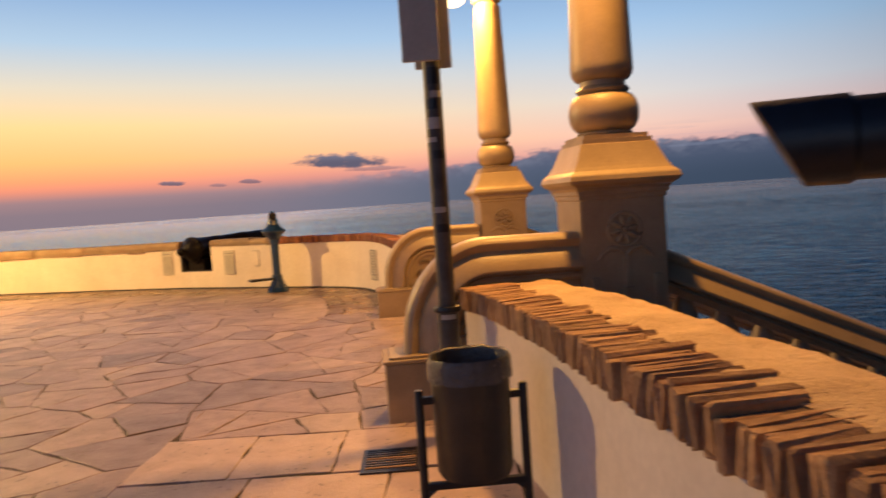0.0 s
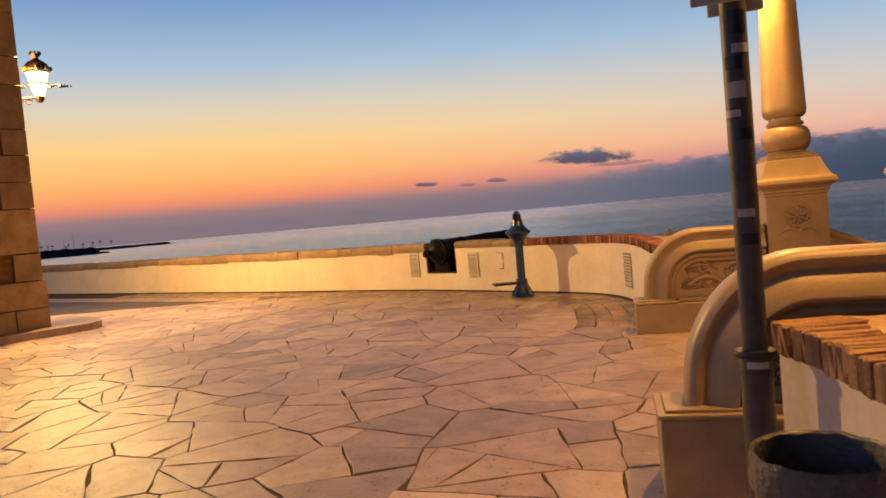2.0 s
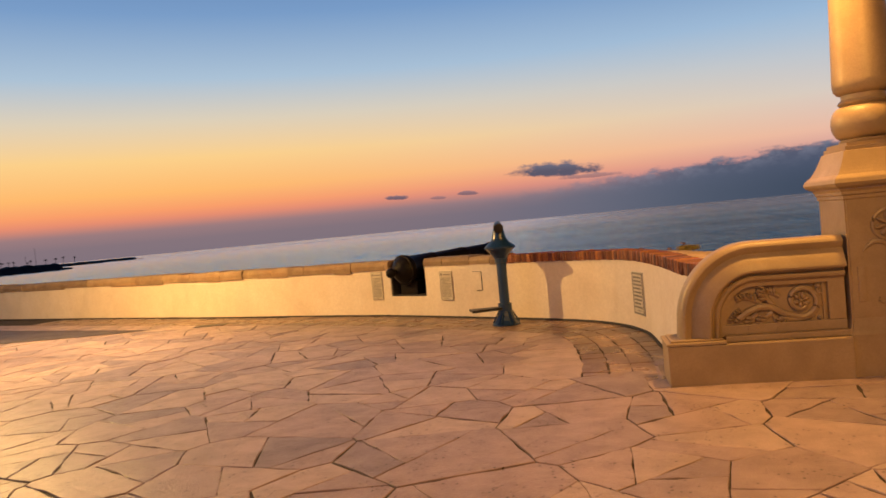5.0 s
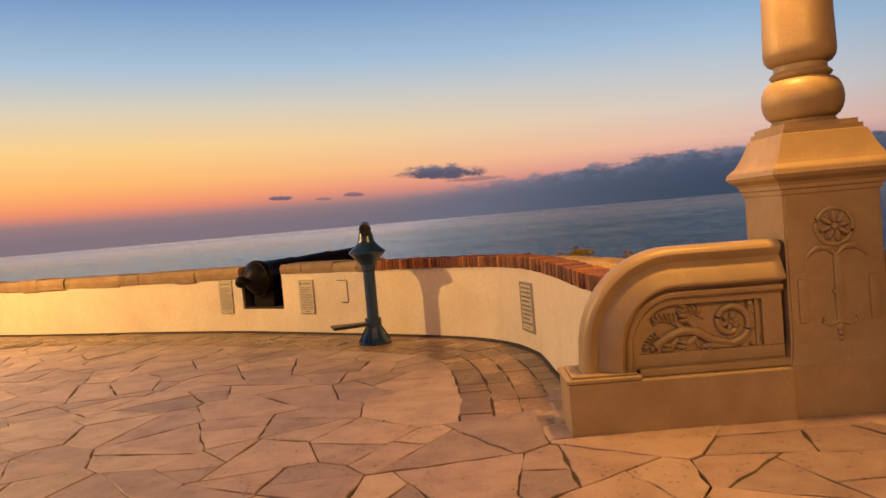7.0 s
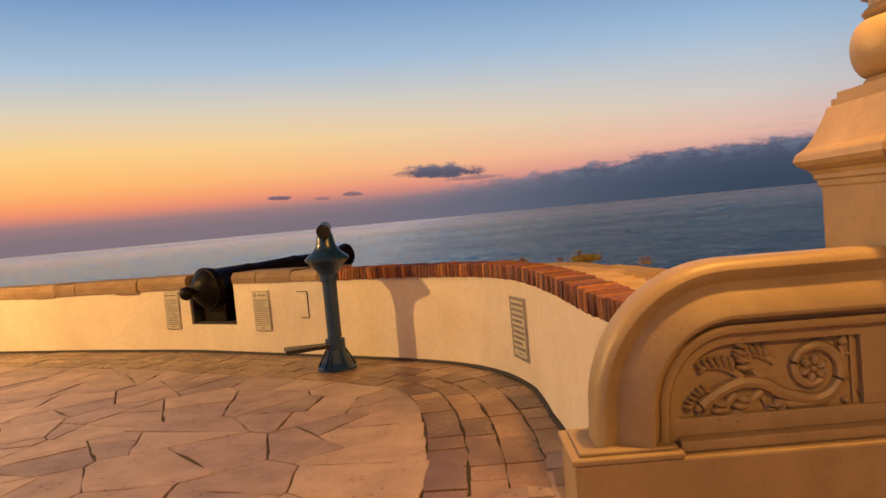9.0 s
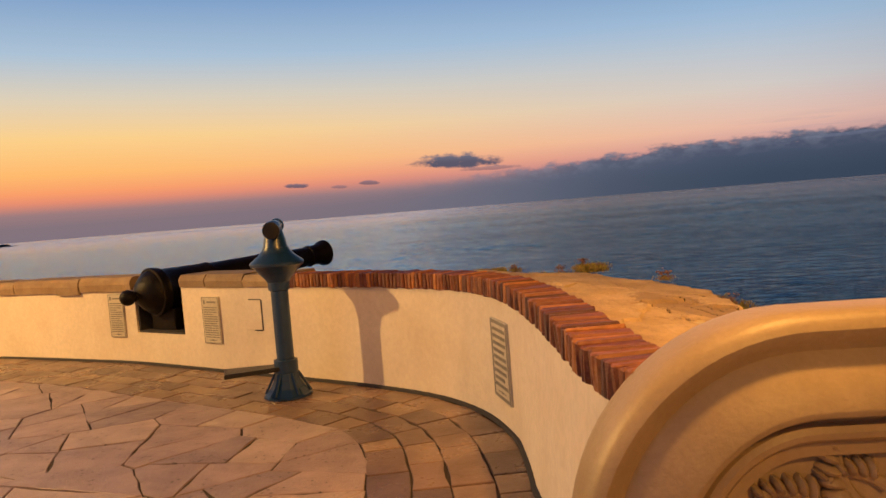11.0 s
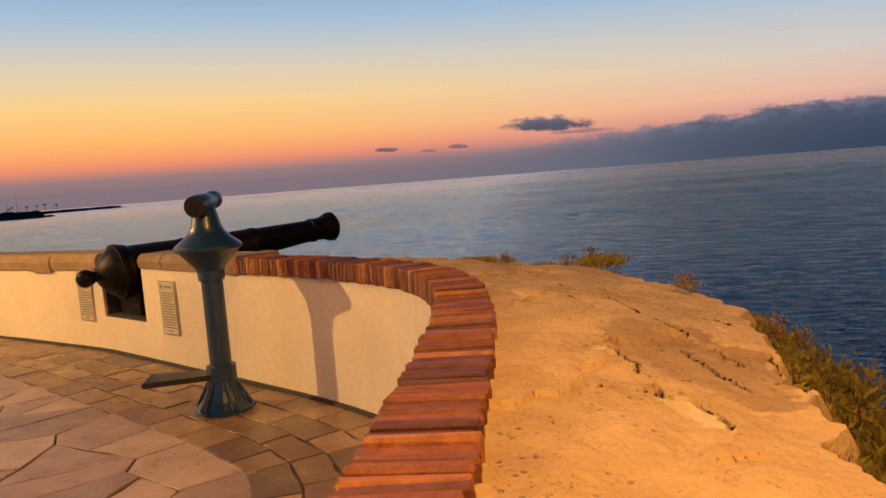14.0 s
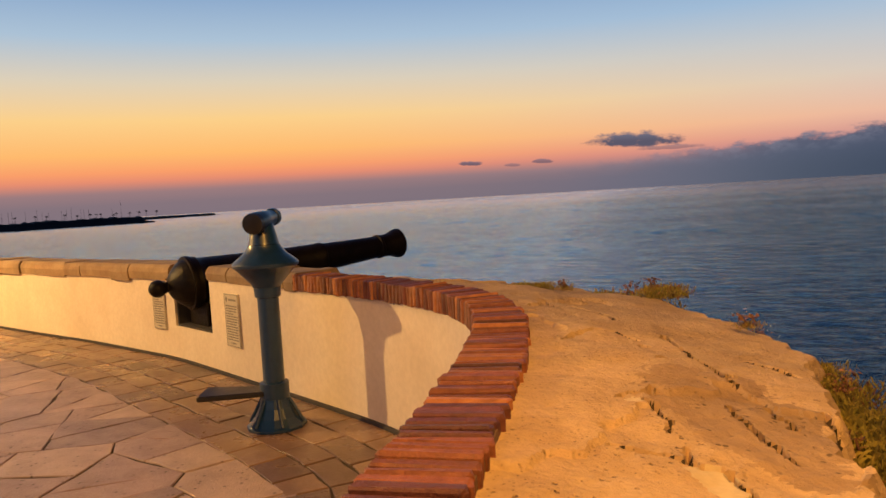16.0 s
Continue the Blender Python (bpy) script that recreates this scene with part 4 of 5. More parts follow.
tagged(part("mortar_top", bm, ROCK, smooth=True), "sandy mortar bed on the wall top", "coping", kind="structure")
bm = bmesh.new()
strip(bm, NEAR[::2], NEAR_N[::2], [(0.012, 0.767), (0.012, 0.892), (0.25, 0.90), (0.25, 0.767)])
near_bed = tagged(part("worn_brick_coping", bm, BRICK_BED), "worn and broken bricks set on edge along the wall", "coping", kind="structure")
WORN = [brick_mesh("brick", 0.048, 0.25 + 0.02 * (s % 6), 0.145, 0.009, 20 + s) for s in range(10)]
rnd = random.Random(12)
for i in range(0, min(len(NEAR) - 1, 136)):
    p, n = NEAR[i], NEAR_N[i]
    far = min(1.0, max(0.0, (3.4 - p.y) / 1.6))
    m = Matrix.Translation((p.x - n.x * (0.02 + rnd.uniform(-0.02, 0.02) * (0.4 + far)), p.y - n.y * 0.02, 0.772 + rnd.uniform(-0.012, 0.012) * (0.4 + far)))
    piece("brick", rnd.choice(WORN), OLD_BRICK, near_bed,
          m @ pose(0, 0, 0, rnd.uniform(-1.5, 1.5), rnd.uniform(-3.5, 3.5) * (0.3 + far), math.degrees(math.atan2(n.y, n.x)) - 90 + rnd.uniform(-2, 2) * (0.3 + far)))


# ---- the tower at the corner ----
def tower():
    corner = Vector((-11.62, 11.17))
    a, b = Vector((-0.43, -0.9)), Vector((-0.9, 0.43))  # along the seen face; along the hidden side
    t = thing("tower", (corner.x, corner.y, 0), 0, "brown stone church tower with pale quoins", "building", kind="structure")
    bm = bmesh.new()
    high = 13.0
    quad = [Vector((0, 0)), a * 7, a * 7 + b * 7, b * 7]
    rings = [[bm.verts.new((q.x + a.x * 0.02, q.y, z)) for q in quad] for z in (-0.3, high)]
    for k in range(4):
        bm.faces.new((rings[0][k], rings[0][(k + 1) % 4], rings[1][(k + 1) % 4], rings[1][k]))
    bm.faces.new(rings[0]), bm.faces.new(rings[1])
    part("wall_core", bm, TOWER_BRICK, t)
    rnd = random.Random(5)

    def block(u0, u1, z0, z1, proud, mat, name):
        bm = bmesh.new()
        nrm = Vector((a.y, -a.x))
        if nrm.dot(Vector((0.7, -0.7))) < 0:
            nrm = -nrm
        box(bm, 0, u1 - u0, -proud, 0.10, z0, z1, 0.015)
        m = Matrix.Translation((a.x * u0, a.y * u0, 0)) @ Matrix(((a.x, -nrm.x, 0, 0), (a.y, -nrm.y, 0, 0), (0, 0, 1, 0), (0, 0, 0, 1)))
        bm.transform(m)
        part(name, bm, mat, t)

    z, k = 0.0, 0
    while z < 8.5:
        h = rnd.uniform(0.42, 0.85) if z > 1.0 else 0.5
        w = (0.42, 0.86)[k % 2] + rnd.uniform(-0.06, 0.08)
        block(-0.05 - (0.05 if z < 1.0 else 0), w, z + 0.008, z + h - 0.008, 0.05 if z > 1.0 else 0.09, RENDERED, "quoin_stone")
        if z < 1.0:
            u = w
            while u < 6:
                w2 = rnd.uniform(0.5, 0.9)
                block(u + 0.01, u + w2, z + 0.008, z + h - 0.008, 0.07, RENDERED, "plinth_stone")
                u += w2
        z, k = z + h, k + 1
    # raised kerb round the tower's foot
    bm = bmesh.new()
    line = [Vector((-1.2, 1.5)), Vector((0.0, 1.2)), Vector((0.75, 0.55)), Vector((0.62, -0.1)), Vector((0.2, -0.9)), Vector((-0.4, -2.2)), Vector((-2.4, -6.4))]
    pts = smooth_line(line, 0.35)
    top = [bm.verts.new((p.x, p.y, 0.13)) for p in pts]
    low = [bm.verts.new((p.x + 0.02, p.y - 0.02, -0.02)) for p in pts]
    inner = [bm.verts.new((p.x * 0.2 - 1.5, p.y * 0.2 - 0.3, 0.132)) for p in pts]
    for k in range(len(pts) - 1):
        bm.faces.new((low[k], low[k + 1], top[k + 1], top[k]))
        bm.faces.new((top[k], top[k + 1], inner[k + 1], inner[k]))
    kerb = part("kerb", bm, PAVING)
    kerb.location = (corner.x, corner.y, 0)
    tagged(kerb, "low raised stone kerb round the tower foot", "kerb", kind="structure")


tower()


def wall_lantern():
    x, y, z = LANTERN
    t = thing("wall_lantern", (x, y, z), 0, "lit black iron street lantern on a wall bracket", "lantern")
    t.scale = (0.74, 0.74, 0.74)
    bm = bmesh.new()
    lathe(bm, [(0.10, -0.42), (0.12, -0.38), (0.20, -0.12), (0.205, -0.10), (0.24, 0.16), (0.245, 0.20)], 16)
    g = part("glass", bm, LIT_GLASS, t, "glowing warm glass", smooth=True)
    g.visible_shadow = False
    bm = bmesh.new()
    prof = [(0.27, 0.205), (0.31, 0.22), (0.32, 0.26), (0.30, 0.30), (0.27, 0.38), (0.20, 0.46), (0.10, 0.51), (0.06, 0.56), (0.09, 0.61), (0.13, 0.66)]
    lathe(bm, prof, 20)
    for k in range(8):
        a = k * math.pi / 4
        box(bm, 0.11 * math.cos(a) - 0.018, 0.11 * math.cos(a) + 0.018, 0.11 * math.sin(a) - 0.018, 0.11 * math.sin(a) + 0.018, 0.64, 0.72)
        blob(bm, Matrix.Translation((0.31 * math.cos(a), 0.31 * math.sin(a), 0.28)) @ Matrix.Diagonal((0.05, 0.05, 0.07, 1)), 8, 5)
    part("hood", bm, DARK, t, "dark domed hood with a crown", smooth=True).visible_shadow = True
    bm = bmesh.new()
    for zz, r in ((-0.10, 0.225), (0.19, 0.262)):
        ring = [(r * math.cos(k * math.pi / 10), r * math.sin(k * math.pi / 10), zz) for k in range(21)]
        tube(bm, ring, 0.018, 6)
    d = Vector((0.66, 0.75, 0))
    tube(bm, [-d * 1.3 + Vector((0, 0, -0.18)), -d * 0.3 + Vector((0, 0, -0.18))], 0.035, 8)
    tube(bm, [d * 0.24 + Vector((0, 0, -0.16)), d * 0.42 + Vector((0, 0, -0.10)), d * 0.55 + Vector((0, 0, -0.14))], [0.05, 0.02, 0.03], 8)
    for k in range(4):
        blob(bm, Matrix.Translation(d * (0.50 + 0.08 * k) + Vector((0, 0, -0.14))) @ Matrix.Diagonal((0.06 - 0.012 * k, 0.06 - 0.012 * k, 0.055 - 0.01 * k, 1)), 8, 5)
    tube(bm, [-d * 1.3 + Vector((0, 0, -0.5)), Vector((0, 0, -0.45))], 0.03, 8)
    for k in range(4):
        c = -d * (0.25 + 0.2 * k)
        tube(bm, [(c.x + 0.08 * d.x * math.cos(q), c.y + 0.08 * d.y * math.cos(q), -0.56 + 0.06 * math.sin(q)) for q in (0.7 * j for j in range(9))], 0.016, 6)
    lathe(bm, [(0.06, -0.56), (0.11, -0.48), (0.11, -0.42)], 12)
    part("bracket", bm, DARK, t, "scrolled iron bracket", smooth=True)


wall_lantern()


# ---- coin telescope by the wall ----
def telescope(place, turn, tilt, label):
    t = thing("coin_telescope", place, 0, label, "telescope", "coin telescopes")
    bm = bmesh.new()
    prof = [(0.205, 0.0), (0.205, 0.018), (0.19, 0.03), (0.15, 0.075), (0.115, 0.14), (0.10, 0.20)]
    lathe(bm, prof, 12)
    part("flared_base", bm, TEAL, t)
    for k in range(6):
        a = k * math.pi / 3 + 0.3
        bm = bmesh.new()
        tube(bm, [(0.095 * math.cos(a), 0.095 * math.sin(a), 0.20), (0.19 * math.cos(a), 0.19 * math.sin(a), 0.03)], 0.012, 6)
        part("base_rib", bm, TEAL, t)
    bm = bmesh.new()
    lathe(bm, [(0.10, 0.202), (0.10, 0.31), (0.085, 0.315)], 24)
    part("collar", bm, TEAL, t, smooth=True)
    bm = bmesh.new()
    lathe(bm, [(0.073, 0.316), (0.073, 0.90), (0.088, 0.905), (0.092, 0.97)], 28)
    part("column", bm, TEAL, t, "teal painted steel column", smooth=True)
    bm = bmesh.new()
    lathe(bm, [(0.095, 0.972), (0.11, 1.0), (0.20, 1.10), (0.222, 1.115), (0.225, 1.135), (0.215, 1.15), (0.15, 1.20), (0.115, 1.245), (0.11, 1.262)], 32)
    part("coin_box", bm, TEAL, t, "double cone coin housing", smooth=True)
    bm = bmesh.new()
    lathe(bm, [(0.105, 1.264), (0.10, 1.28), (0.088, 1.34), (0.07, 1.40), (0.06, 1.41)], 24)
    part("neck", bm, TEAL, t, smooth=True)
    head = Matrix.Translation((0, 0, 1.425)) @ Matrix.Rotation(radians(turn), 4, "Z") @ Matrix.Rotation(radians(-90 + tilt), 4, "X")
    bm = bmesh.new()
    lathe(bm, [(0.05, -0.13), (0.062, -0.12), (0.07, -0.05), (0.066, 0.03), (0.058, 0.06), (0.055, 0.16), (0.062, 0.165), (0.062, 0.20), (0.05, 0.205)], 24, head)
    box_m = head @ Matrix.Translation((0, 0.035, -0.02))
    tmp = bmesh.new()
    box(tmp, -0.055, 0.055, -0.035, 0.055, -0.07, 0.07, 0.018)
    tmp.transform(box_m)
    me = bpy.data.meshes.new("tmp")
    tmp.to_mesh(me)
    tmp.free()
    bm.from_mesh(me)
    bpy.data.meshes.remove(me)
    h = part("scope_head", bm, TEAL, t, "teal telescope head", smooth=True)
    bm = bmesh.new()
    lathe(bm, [(0.045, -0.175), (0.07, -0.17), (0.074, -0.13), (0.064, -0.122)], 24, head)
    part("eyepiece", bm, DARK, h, "black rubber eyepiece", smooth=True)
    bm = bmesh.new()
    d = Vector((-0.93, -0.36))
    side = Vector((0.36, -0.93))
    vs = []
    for z in (0.225, 0.262):
        for l, w in ((0.05, 0.085), (0.50, 0.15), (0.52, -0.13), (0.05, -0.085)):
            p = d * l + side * w
            vs.append(bm.verts.new((p.x, p.y, z)))
    for f in ((0, 1, 2, 3), (4, 5, 6, 7), (0, 1, 5, 4), (1, 2, 6, 5), (2, 3, 7, 6), (3, 0, 4, 7)):
        bm.faces.new([vs[k] for k in f])
    bmesh.ops.recalc_face_normals(bm, faces=bm.faces)
    bmesh.ops.bevel(bm, geom=list(bm.edges), offset=0.008, segments=1, affect="EDGES")
    part("footrest", bm, DARK, t, "black hinged step plate")
    return t


telescope((-3.17, 13.58, 0.0), 14, 6, "teal coin telescope standing by the curved wall")


# ---- cannon in the wall opening ----
def cannon():
    ball, muzzle = Vector((-5.39, 14.82, 0.79)), Vector((-4.01, 17.34, 1.0))
    d = (muzzle - ball).normalized()
    m = Matrix.Translation(ball) @ d.to_track_quat("Z", "Y").to_matrix().to_4x4()
    t = thing("cannon", (0, 0, 0), 0, "old black iron cannon lying in the wall opening", "cannon")
    L = (muzzle - ball).length
    bm = bmesh.new()
    prof = [(0.05, 0.10), (0.09, 0.115), (0.135, 0.145), (0.185, 0.19), (0.222, 0.235), (0.24, 0.275), (0.268, 0.28), (0.272, 0.30), (0.268, 0.33), (0.25, 0.335), (0.25, 0.37), (0.255, 0.38), (0.235, 0.42), (0.20, 0.95), (0.206, 0.96), (0.206, 1.0), (0.19, 1.01),
            (0.165, 1.75), (0.171, 1.76), (0.171, 1.80), (0.155, 1.81), (0.125, L - 0.34), (0.14, L - 0.33), (0.14, L - 0.30), (0.128, L - 0.29), (0.135, L - 0.16), (0.17, L - 0.08), (0.175, L - 0.03), (0.15, L),
            (0.075, L), (0.07, L - 0.4)]
    lathe(bm, prof, 36, m)
    part("barrel", bm, IRON, t, smooth=True)
    bm = bmesh.new()
    lathe(bm, [(0.05, 0.17), (0.05, 0.08), (0.06, 0.07)], 16, m)
    blob(bm, m @ Matrix.Diagonal((0.085, 0.085, 0.085, 1)), 18, 12)
    part("cascabel", bm, IRON, t, "round iron knob at the breech", smooth=True)
    bm = bmesh.new()
    p, q = OPEN_L, OPEN_R
    mid, n = (p + q) / 2, WALL_N[(I_GUN_L + I_GUN_R) // 2]
    along = (q - p).normalized()
    rot = Matrix(((along.x, n.x, 0, mid.x), (along.y, n.y, 0, mid.y), (0, 0, 1, 0), (0, 0, 0, 1)))
    half = (q - p).length / 2
    box(bm, -half + 0.13, half - 0.30, 0.10, 0.34, SILL, 0.62, 0.02)
    bm.transform(rot)
    part("bed_block", bm, IRON, t, "dark block under the barrel")
    bm = bmesh.new()
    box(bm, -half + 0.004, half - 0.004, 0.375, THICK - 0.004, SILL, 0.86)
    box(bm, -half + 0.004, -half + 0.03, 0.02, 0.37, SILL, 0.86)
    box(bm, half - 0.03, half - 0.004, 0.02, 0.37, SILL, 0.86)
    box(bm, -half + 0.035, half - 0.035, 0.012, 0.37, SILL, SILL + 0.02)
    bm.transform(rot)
    tagged(part("opening_lining", bm, BASELINE), "black lining of the wall opening", "lining", kind="structure")


cannon()


# ---- plaques on the wall ----
def plaque(cx, z0, z1, width, rows, title, border, label):
    i = min(range(len(WALL)), key=lambda k: abs(WALL[k].x - cx) + (0 if WALL[k].y < 17 else 9))
    p, n = WALL[i], WALL_N[i]
    rz = math.degrees(math.atan2(n.y, n.x)) - 90
    t = thing("plaque", (p.x - n.x * 0.004, p.y - n.y * 0.004, z0), rz, label, "plaque", "plaques on the wall")
    h, w = z1 - z0, width / 2
    bm = bmesh.new()
    box(bm, -w, w, -0.014, 0.02, 0, h, 0.003)
    part("tile_panel", bm, TILE, t)
    bm = bmesh.new()
    y0, y1 = -0.0165, -0.0125
    b = border
    for x0, x1, za, zb in ((-w + 0.006, w - 0.006, 0.006, 0.006 + b), (-w + 0.006, w - 0.006, h - 0.006 - b, h - 0.006), (-w + 0.006, -w + 0.006 + b, 0.006 + b, h - 0.006 - b), (w - 0.006 - b, w - 0.006, 0.006 + b, h - 0.006 - b)):
        box(bm, x0, x1, y0, y1, za, zb)
    part("border", bm, INK, t, "dark painted border")
    bm = bmesh.new()
    rnd = random.Random(int(cx * 100))
    top = h - 0.02 - b
    if title:
        blob(bm, Matrix.Translation((-w + 0.04 + b, y0 + 0.002, top - 0.03)) @ Matrix.Diagonal((0.018, 0.003, 0.024, 1)), 8, 5)
        box(bm, -w * 0.35, w * 0.72, y0, y1, top - 0.04, top - 0.022)
        top -= 0.075
    gap = (top - 0.05 - b) / rows
    for k in range(rows):
        z = top - gap * (k + 0.5)
        x, x_end = -w + 0.025 + b, w - 0.025 - b - (rnd.uniform(0.0, 0.09) if k % 4 == 3 else 0)
        while x < x_end - 0.012:
            l = min(rnd.uniform(0.015, 0.05), x_end - x)
            box(bm, x, x + l, y0, y1, z - gap * 0.24, z + gap * 0.24)
            x += l + 0.008
    box(bm, -w * 0.45, w * 0.45, y0, y1, 0.028 + b, 0.034 + b)
    blob(bm, Matrix.Translation((0, y0 + 0.002, 0.031 + b)) @ Matrix.Diagonal((0.03, 0.003, 0.009, 1)), 8, 5)
    tagged(part("lettering", bm, INK, t, "rows of small dark lettering"), kind="stuff")


plaque(-5.88, 0.30, 0.80, 0.25, 14, True, 0.004, "pale ceramic plaque with small lettering beside the cannon")
plaque(-4.34, 0.29, 0.77, 0.27, 14, True, 0.004, "pale ceramic plaque with crest and small lettering")
plaque(-1.225, 0.20, 0.73, 0.36, 9, False, 0.022, "ceramic plaque with patterned border on the curved wall")

# small service hatch in the plaster
i = nearest(-3.79, 14.4)
p, n = WALL[i], WALL_N[i]
hatch = thing("service_hatch", (p.x, p.y, 0.45), math.degrees(math.atan2(n.y, n.x)) - 90, "small plastered service hatch in the wall", "hatch", kind="structure")
bm = bmesh.new()
box(bm, -0.11, 0.11, -0.008, 0.02, 0.0, 0.29, 0.003)
part("hatch_door", bm, PLASTER, hatch)
bm = bmesh.new()
box(bm, 0.112, 0.12, -0.006, 0.02, 0.0, 0.29)
box(bm, 0.0, 0.11, -0.006, 0.02, -0.01, -0.001)
box(bm, -0.06, 0.11, -0.006, 0.02, 0.291, 0.298)
part("hatch_gap", bm, BASELINE, hatch)


# ---- sign post, bin, grate, near telescope ----
post = thing("sign_post", (0.025, 4.62, 0), 0, "grey steel sign post covered with old stickers", "sign post")
bm = bmesh.new()
lathe(bm, [(0.068, 0.0), (0.068, 0.73), (0.07, 0.732), (0.07, 0.742), (0.066, 0.745), (0.066, 0.80)], 24)
part("sleeve", bm, GALV, post, smooth=True)
bm = bmesh.new()
lathe(bm, [(0.066, 0.802), (0.088, 0.806), (0.09, 0.82), (0.085, 0.835), (0.06, 0.84)], 24)
part("collar", bm, DARK, post, smooth=True)
bm = bmesh.new()
lathe(bm, [(0.054, 0.84), (0.054, 3.4), (0.045, 3.41)], 24)
part("pole", bm, GALV, post, smooth=True)
rnd = random.Random(3)
for k, (z, h, a, mat) in enumerate(((1.42, 0.035, -1.6, STICKER), (1.93, 0.07, -1.7, STICKER), (1.75, 0.05, -1.3, DARK), (2.05, 0.06, -1.9, DARK), (2.2, 0.10, -1.4, DARK), (1.62, 0.08, -2.0, GALV),
                                    (2.12, 0.04, -1.2, STICKER), (1.30, 0.05, -1.4, DARK), (0.76, 0.03, -1.5, STICKER), (1.85, 0.03, -2.2, STICKER))):
    bm = bmesh.new()
    r = 0.0555 if z > 0.9 else 0.0695
    seg = [a - 0.7 + 1.4 * q / 6 for q in range(7)]
    lo = [bm.verts.new((r * math.cos(q), r * math.sin(q), z)) for q in seg]
    hi = [bm.verts.new((r * math.cos(q), r * math.sin(q), z + h)) for q in seg]
    for q in range(6):
        bm.faces.new((lo[q], lo[q + 1], hi[q + 1], hi[q]))
    part("sticker", bm, mat, post, smooth=True)
for y, x0, x1, z0 in ((-0.075, -0.17, 0.06, 2.33), (0.075, -0.10, 0.13, 2.31)):
    bm = bmesh.new()
    box(bm, x0, x1, y - 0.012, y + 0.012, z0, 3.2, 0.01)
    part("sign_plate", bm, SIGN, post, "pale metal sign plate seen edge-on")

bin_ = thing("litter_bin", (0.115, 3.47, -0.045), 4, "dark metal litter bin lined with a grey plastic bag", "litter bin")
bm = bmesh.new()
lathe(bm, [(0.10, 0.255), (0.165, 0.26), (0.178, 0.285), (0.186, 0.76), (0.18, 0.762), (0.172, 0.29), (0.0, 0.285)], 32, cap=False)
part("drum", bm, BIN, bin_, smooth=True)
bm = bmesh.new()
rings = []
rnd = random.Random(8)
for j, (r, z) in enumerate(((0.172, 0.45), (0.172, 0.78), (0.178, 0.815), (0.19, 0.822), (0.197, 0.80), (0.196, 0.77), (0.199, 0.74), (0.197, 0.715))):
    rings.append([bm.verts.new((r * math.cos(a) * (1 + 0.02 * noise.noise(Vector((q * 0.9, j, 0)))), r * math.sin(a) * (1 + 0.02 * noise.noise(Vector((q * 0.9, j, 5)))),
                                z + 0.012 * noise.noise(Vector((q * 0.5, 1, 1))) - (0.02 * abs(noise.noise(Vector((q * 0.8, 3, 3)))) if j == 7 else 0))) for q, a in ((q, 2 * math.pi * q / 40) for q in range(40))])
for a, b in zip(rings, rings[1:]):
    for q in range(40):
        bm.faces.new((a[q], a[(q + 1) % 40], b[(q + 1) % 40], b[q]))
part("bin_bag", bm, BAG, bin_, "grey plastic bag folded over the rim", smooth=True)
for sx_ in (-1, 1):
    bm = bmesh.new()
    lathe(bm, [(0.021, 0.045), (0.021, 0.66), (0.018, 0.668)], 14)
    leg = part("leg", bm, DARK, bin_, smooth=True)
    leg.location = (sx_ * 0.245, 0, 0)
    bm = bmesh.new()
    box(bm, min(sx_ * 0.18, sx_ * 0.245), max(sx_ * 0.18, sx_ * 0.245), -0.016, 0.016, 0.60, 0.635, 0.004)
    part("pivot", bm, DARK, bin_)
    bm = bmesh.new()
    tube(bm, [(sx_ * 0.245, 0, 0.155), (sx_ * 0.18, 0, 0.205)], 0.013, 6)
    part("gusset", bm, DARK, bin_)
bm = bmesh.new()
box(bm, -0.235, 0.235, -0.018, 0.018, 0.19, 0.222, 0.004)
part("crossbar", bm, DARK, bin_)
bm = bmesh.new()
box(bm, -0.03, 0.03, -0.03, 0.03, 0.222, 0.258, 0.004)
part("drum_support", bm, DARK, bin_)

grate = thing("drain_grate", (-0.36, 4.27, 0.004), 2, "rusty square drain grate in the paving", "drain grate")
bm = bmesh.new()
for x0, x1, y0, y1 in ((-0.17, 0.17, -0.19, -0.165), (-0.17, 0.17, 0.165, 0.19), (-0.17, -0.145, -0.165, 0.165), (0.145, 0.17, -0.165, 0.165)):
    box(bm, x0, x1, y0, y1, -0.02, 0.006)
part("frame", bm, DARK, grate)
for k in range(9):
    bm = bmesh.new()
    y = -0.148 + k * 0.037
    box(bm, -0.145, 0.145, y - 0.008, y + 0.008, -0.018, 0.004)
    part("bar", bm, OLD_BRICK if k % 4 == 1 else DARK, grate)
g2 = thing("drain_cover", (-9.45, 15.35, 0.003), 12, "dark metal drain cover near the wall", "drain cover")
bm = bmesh.new()
box(bm, -0.3, 0.3, -0.15, 0.15, -0.02, 0.006, 0.003)
part("plate", bm, DARK, g2)


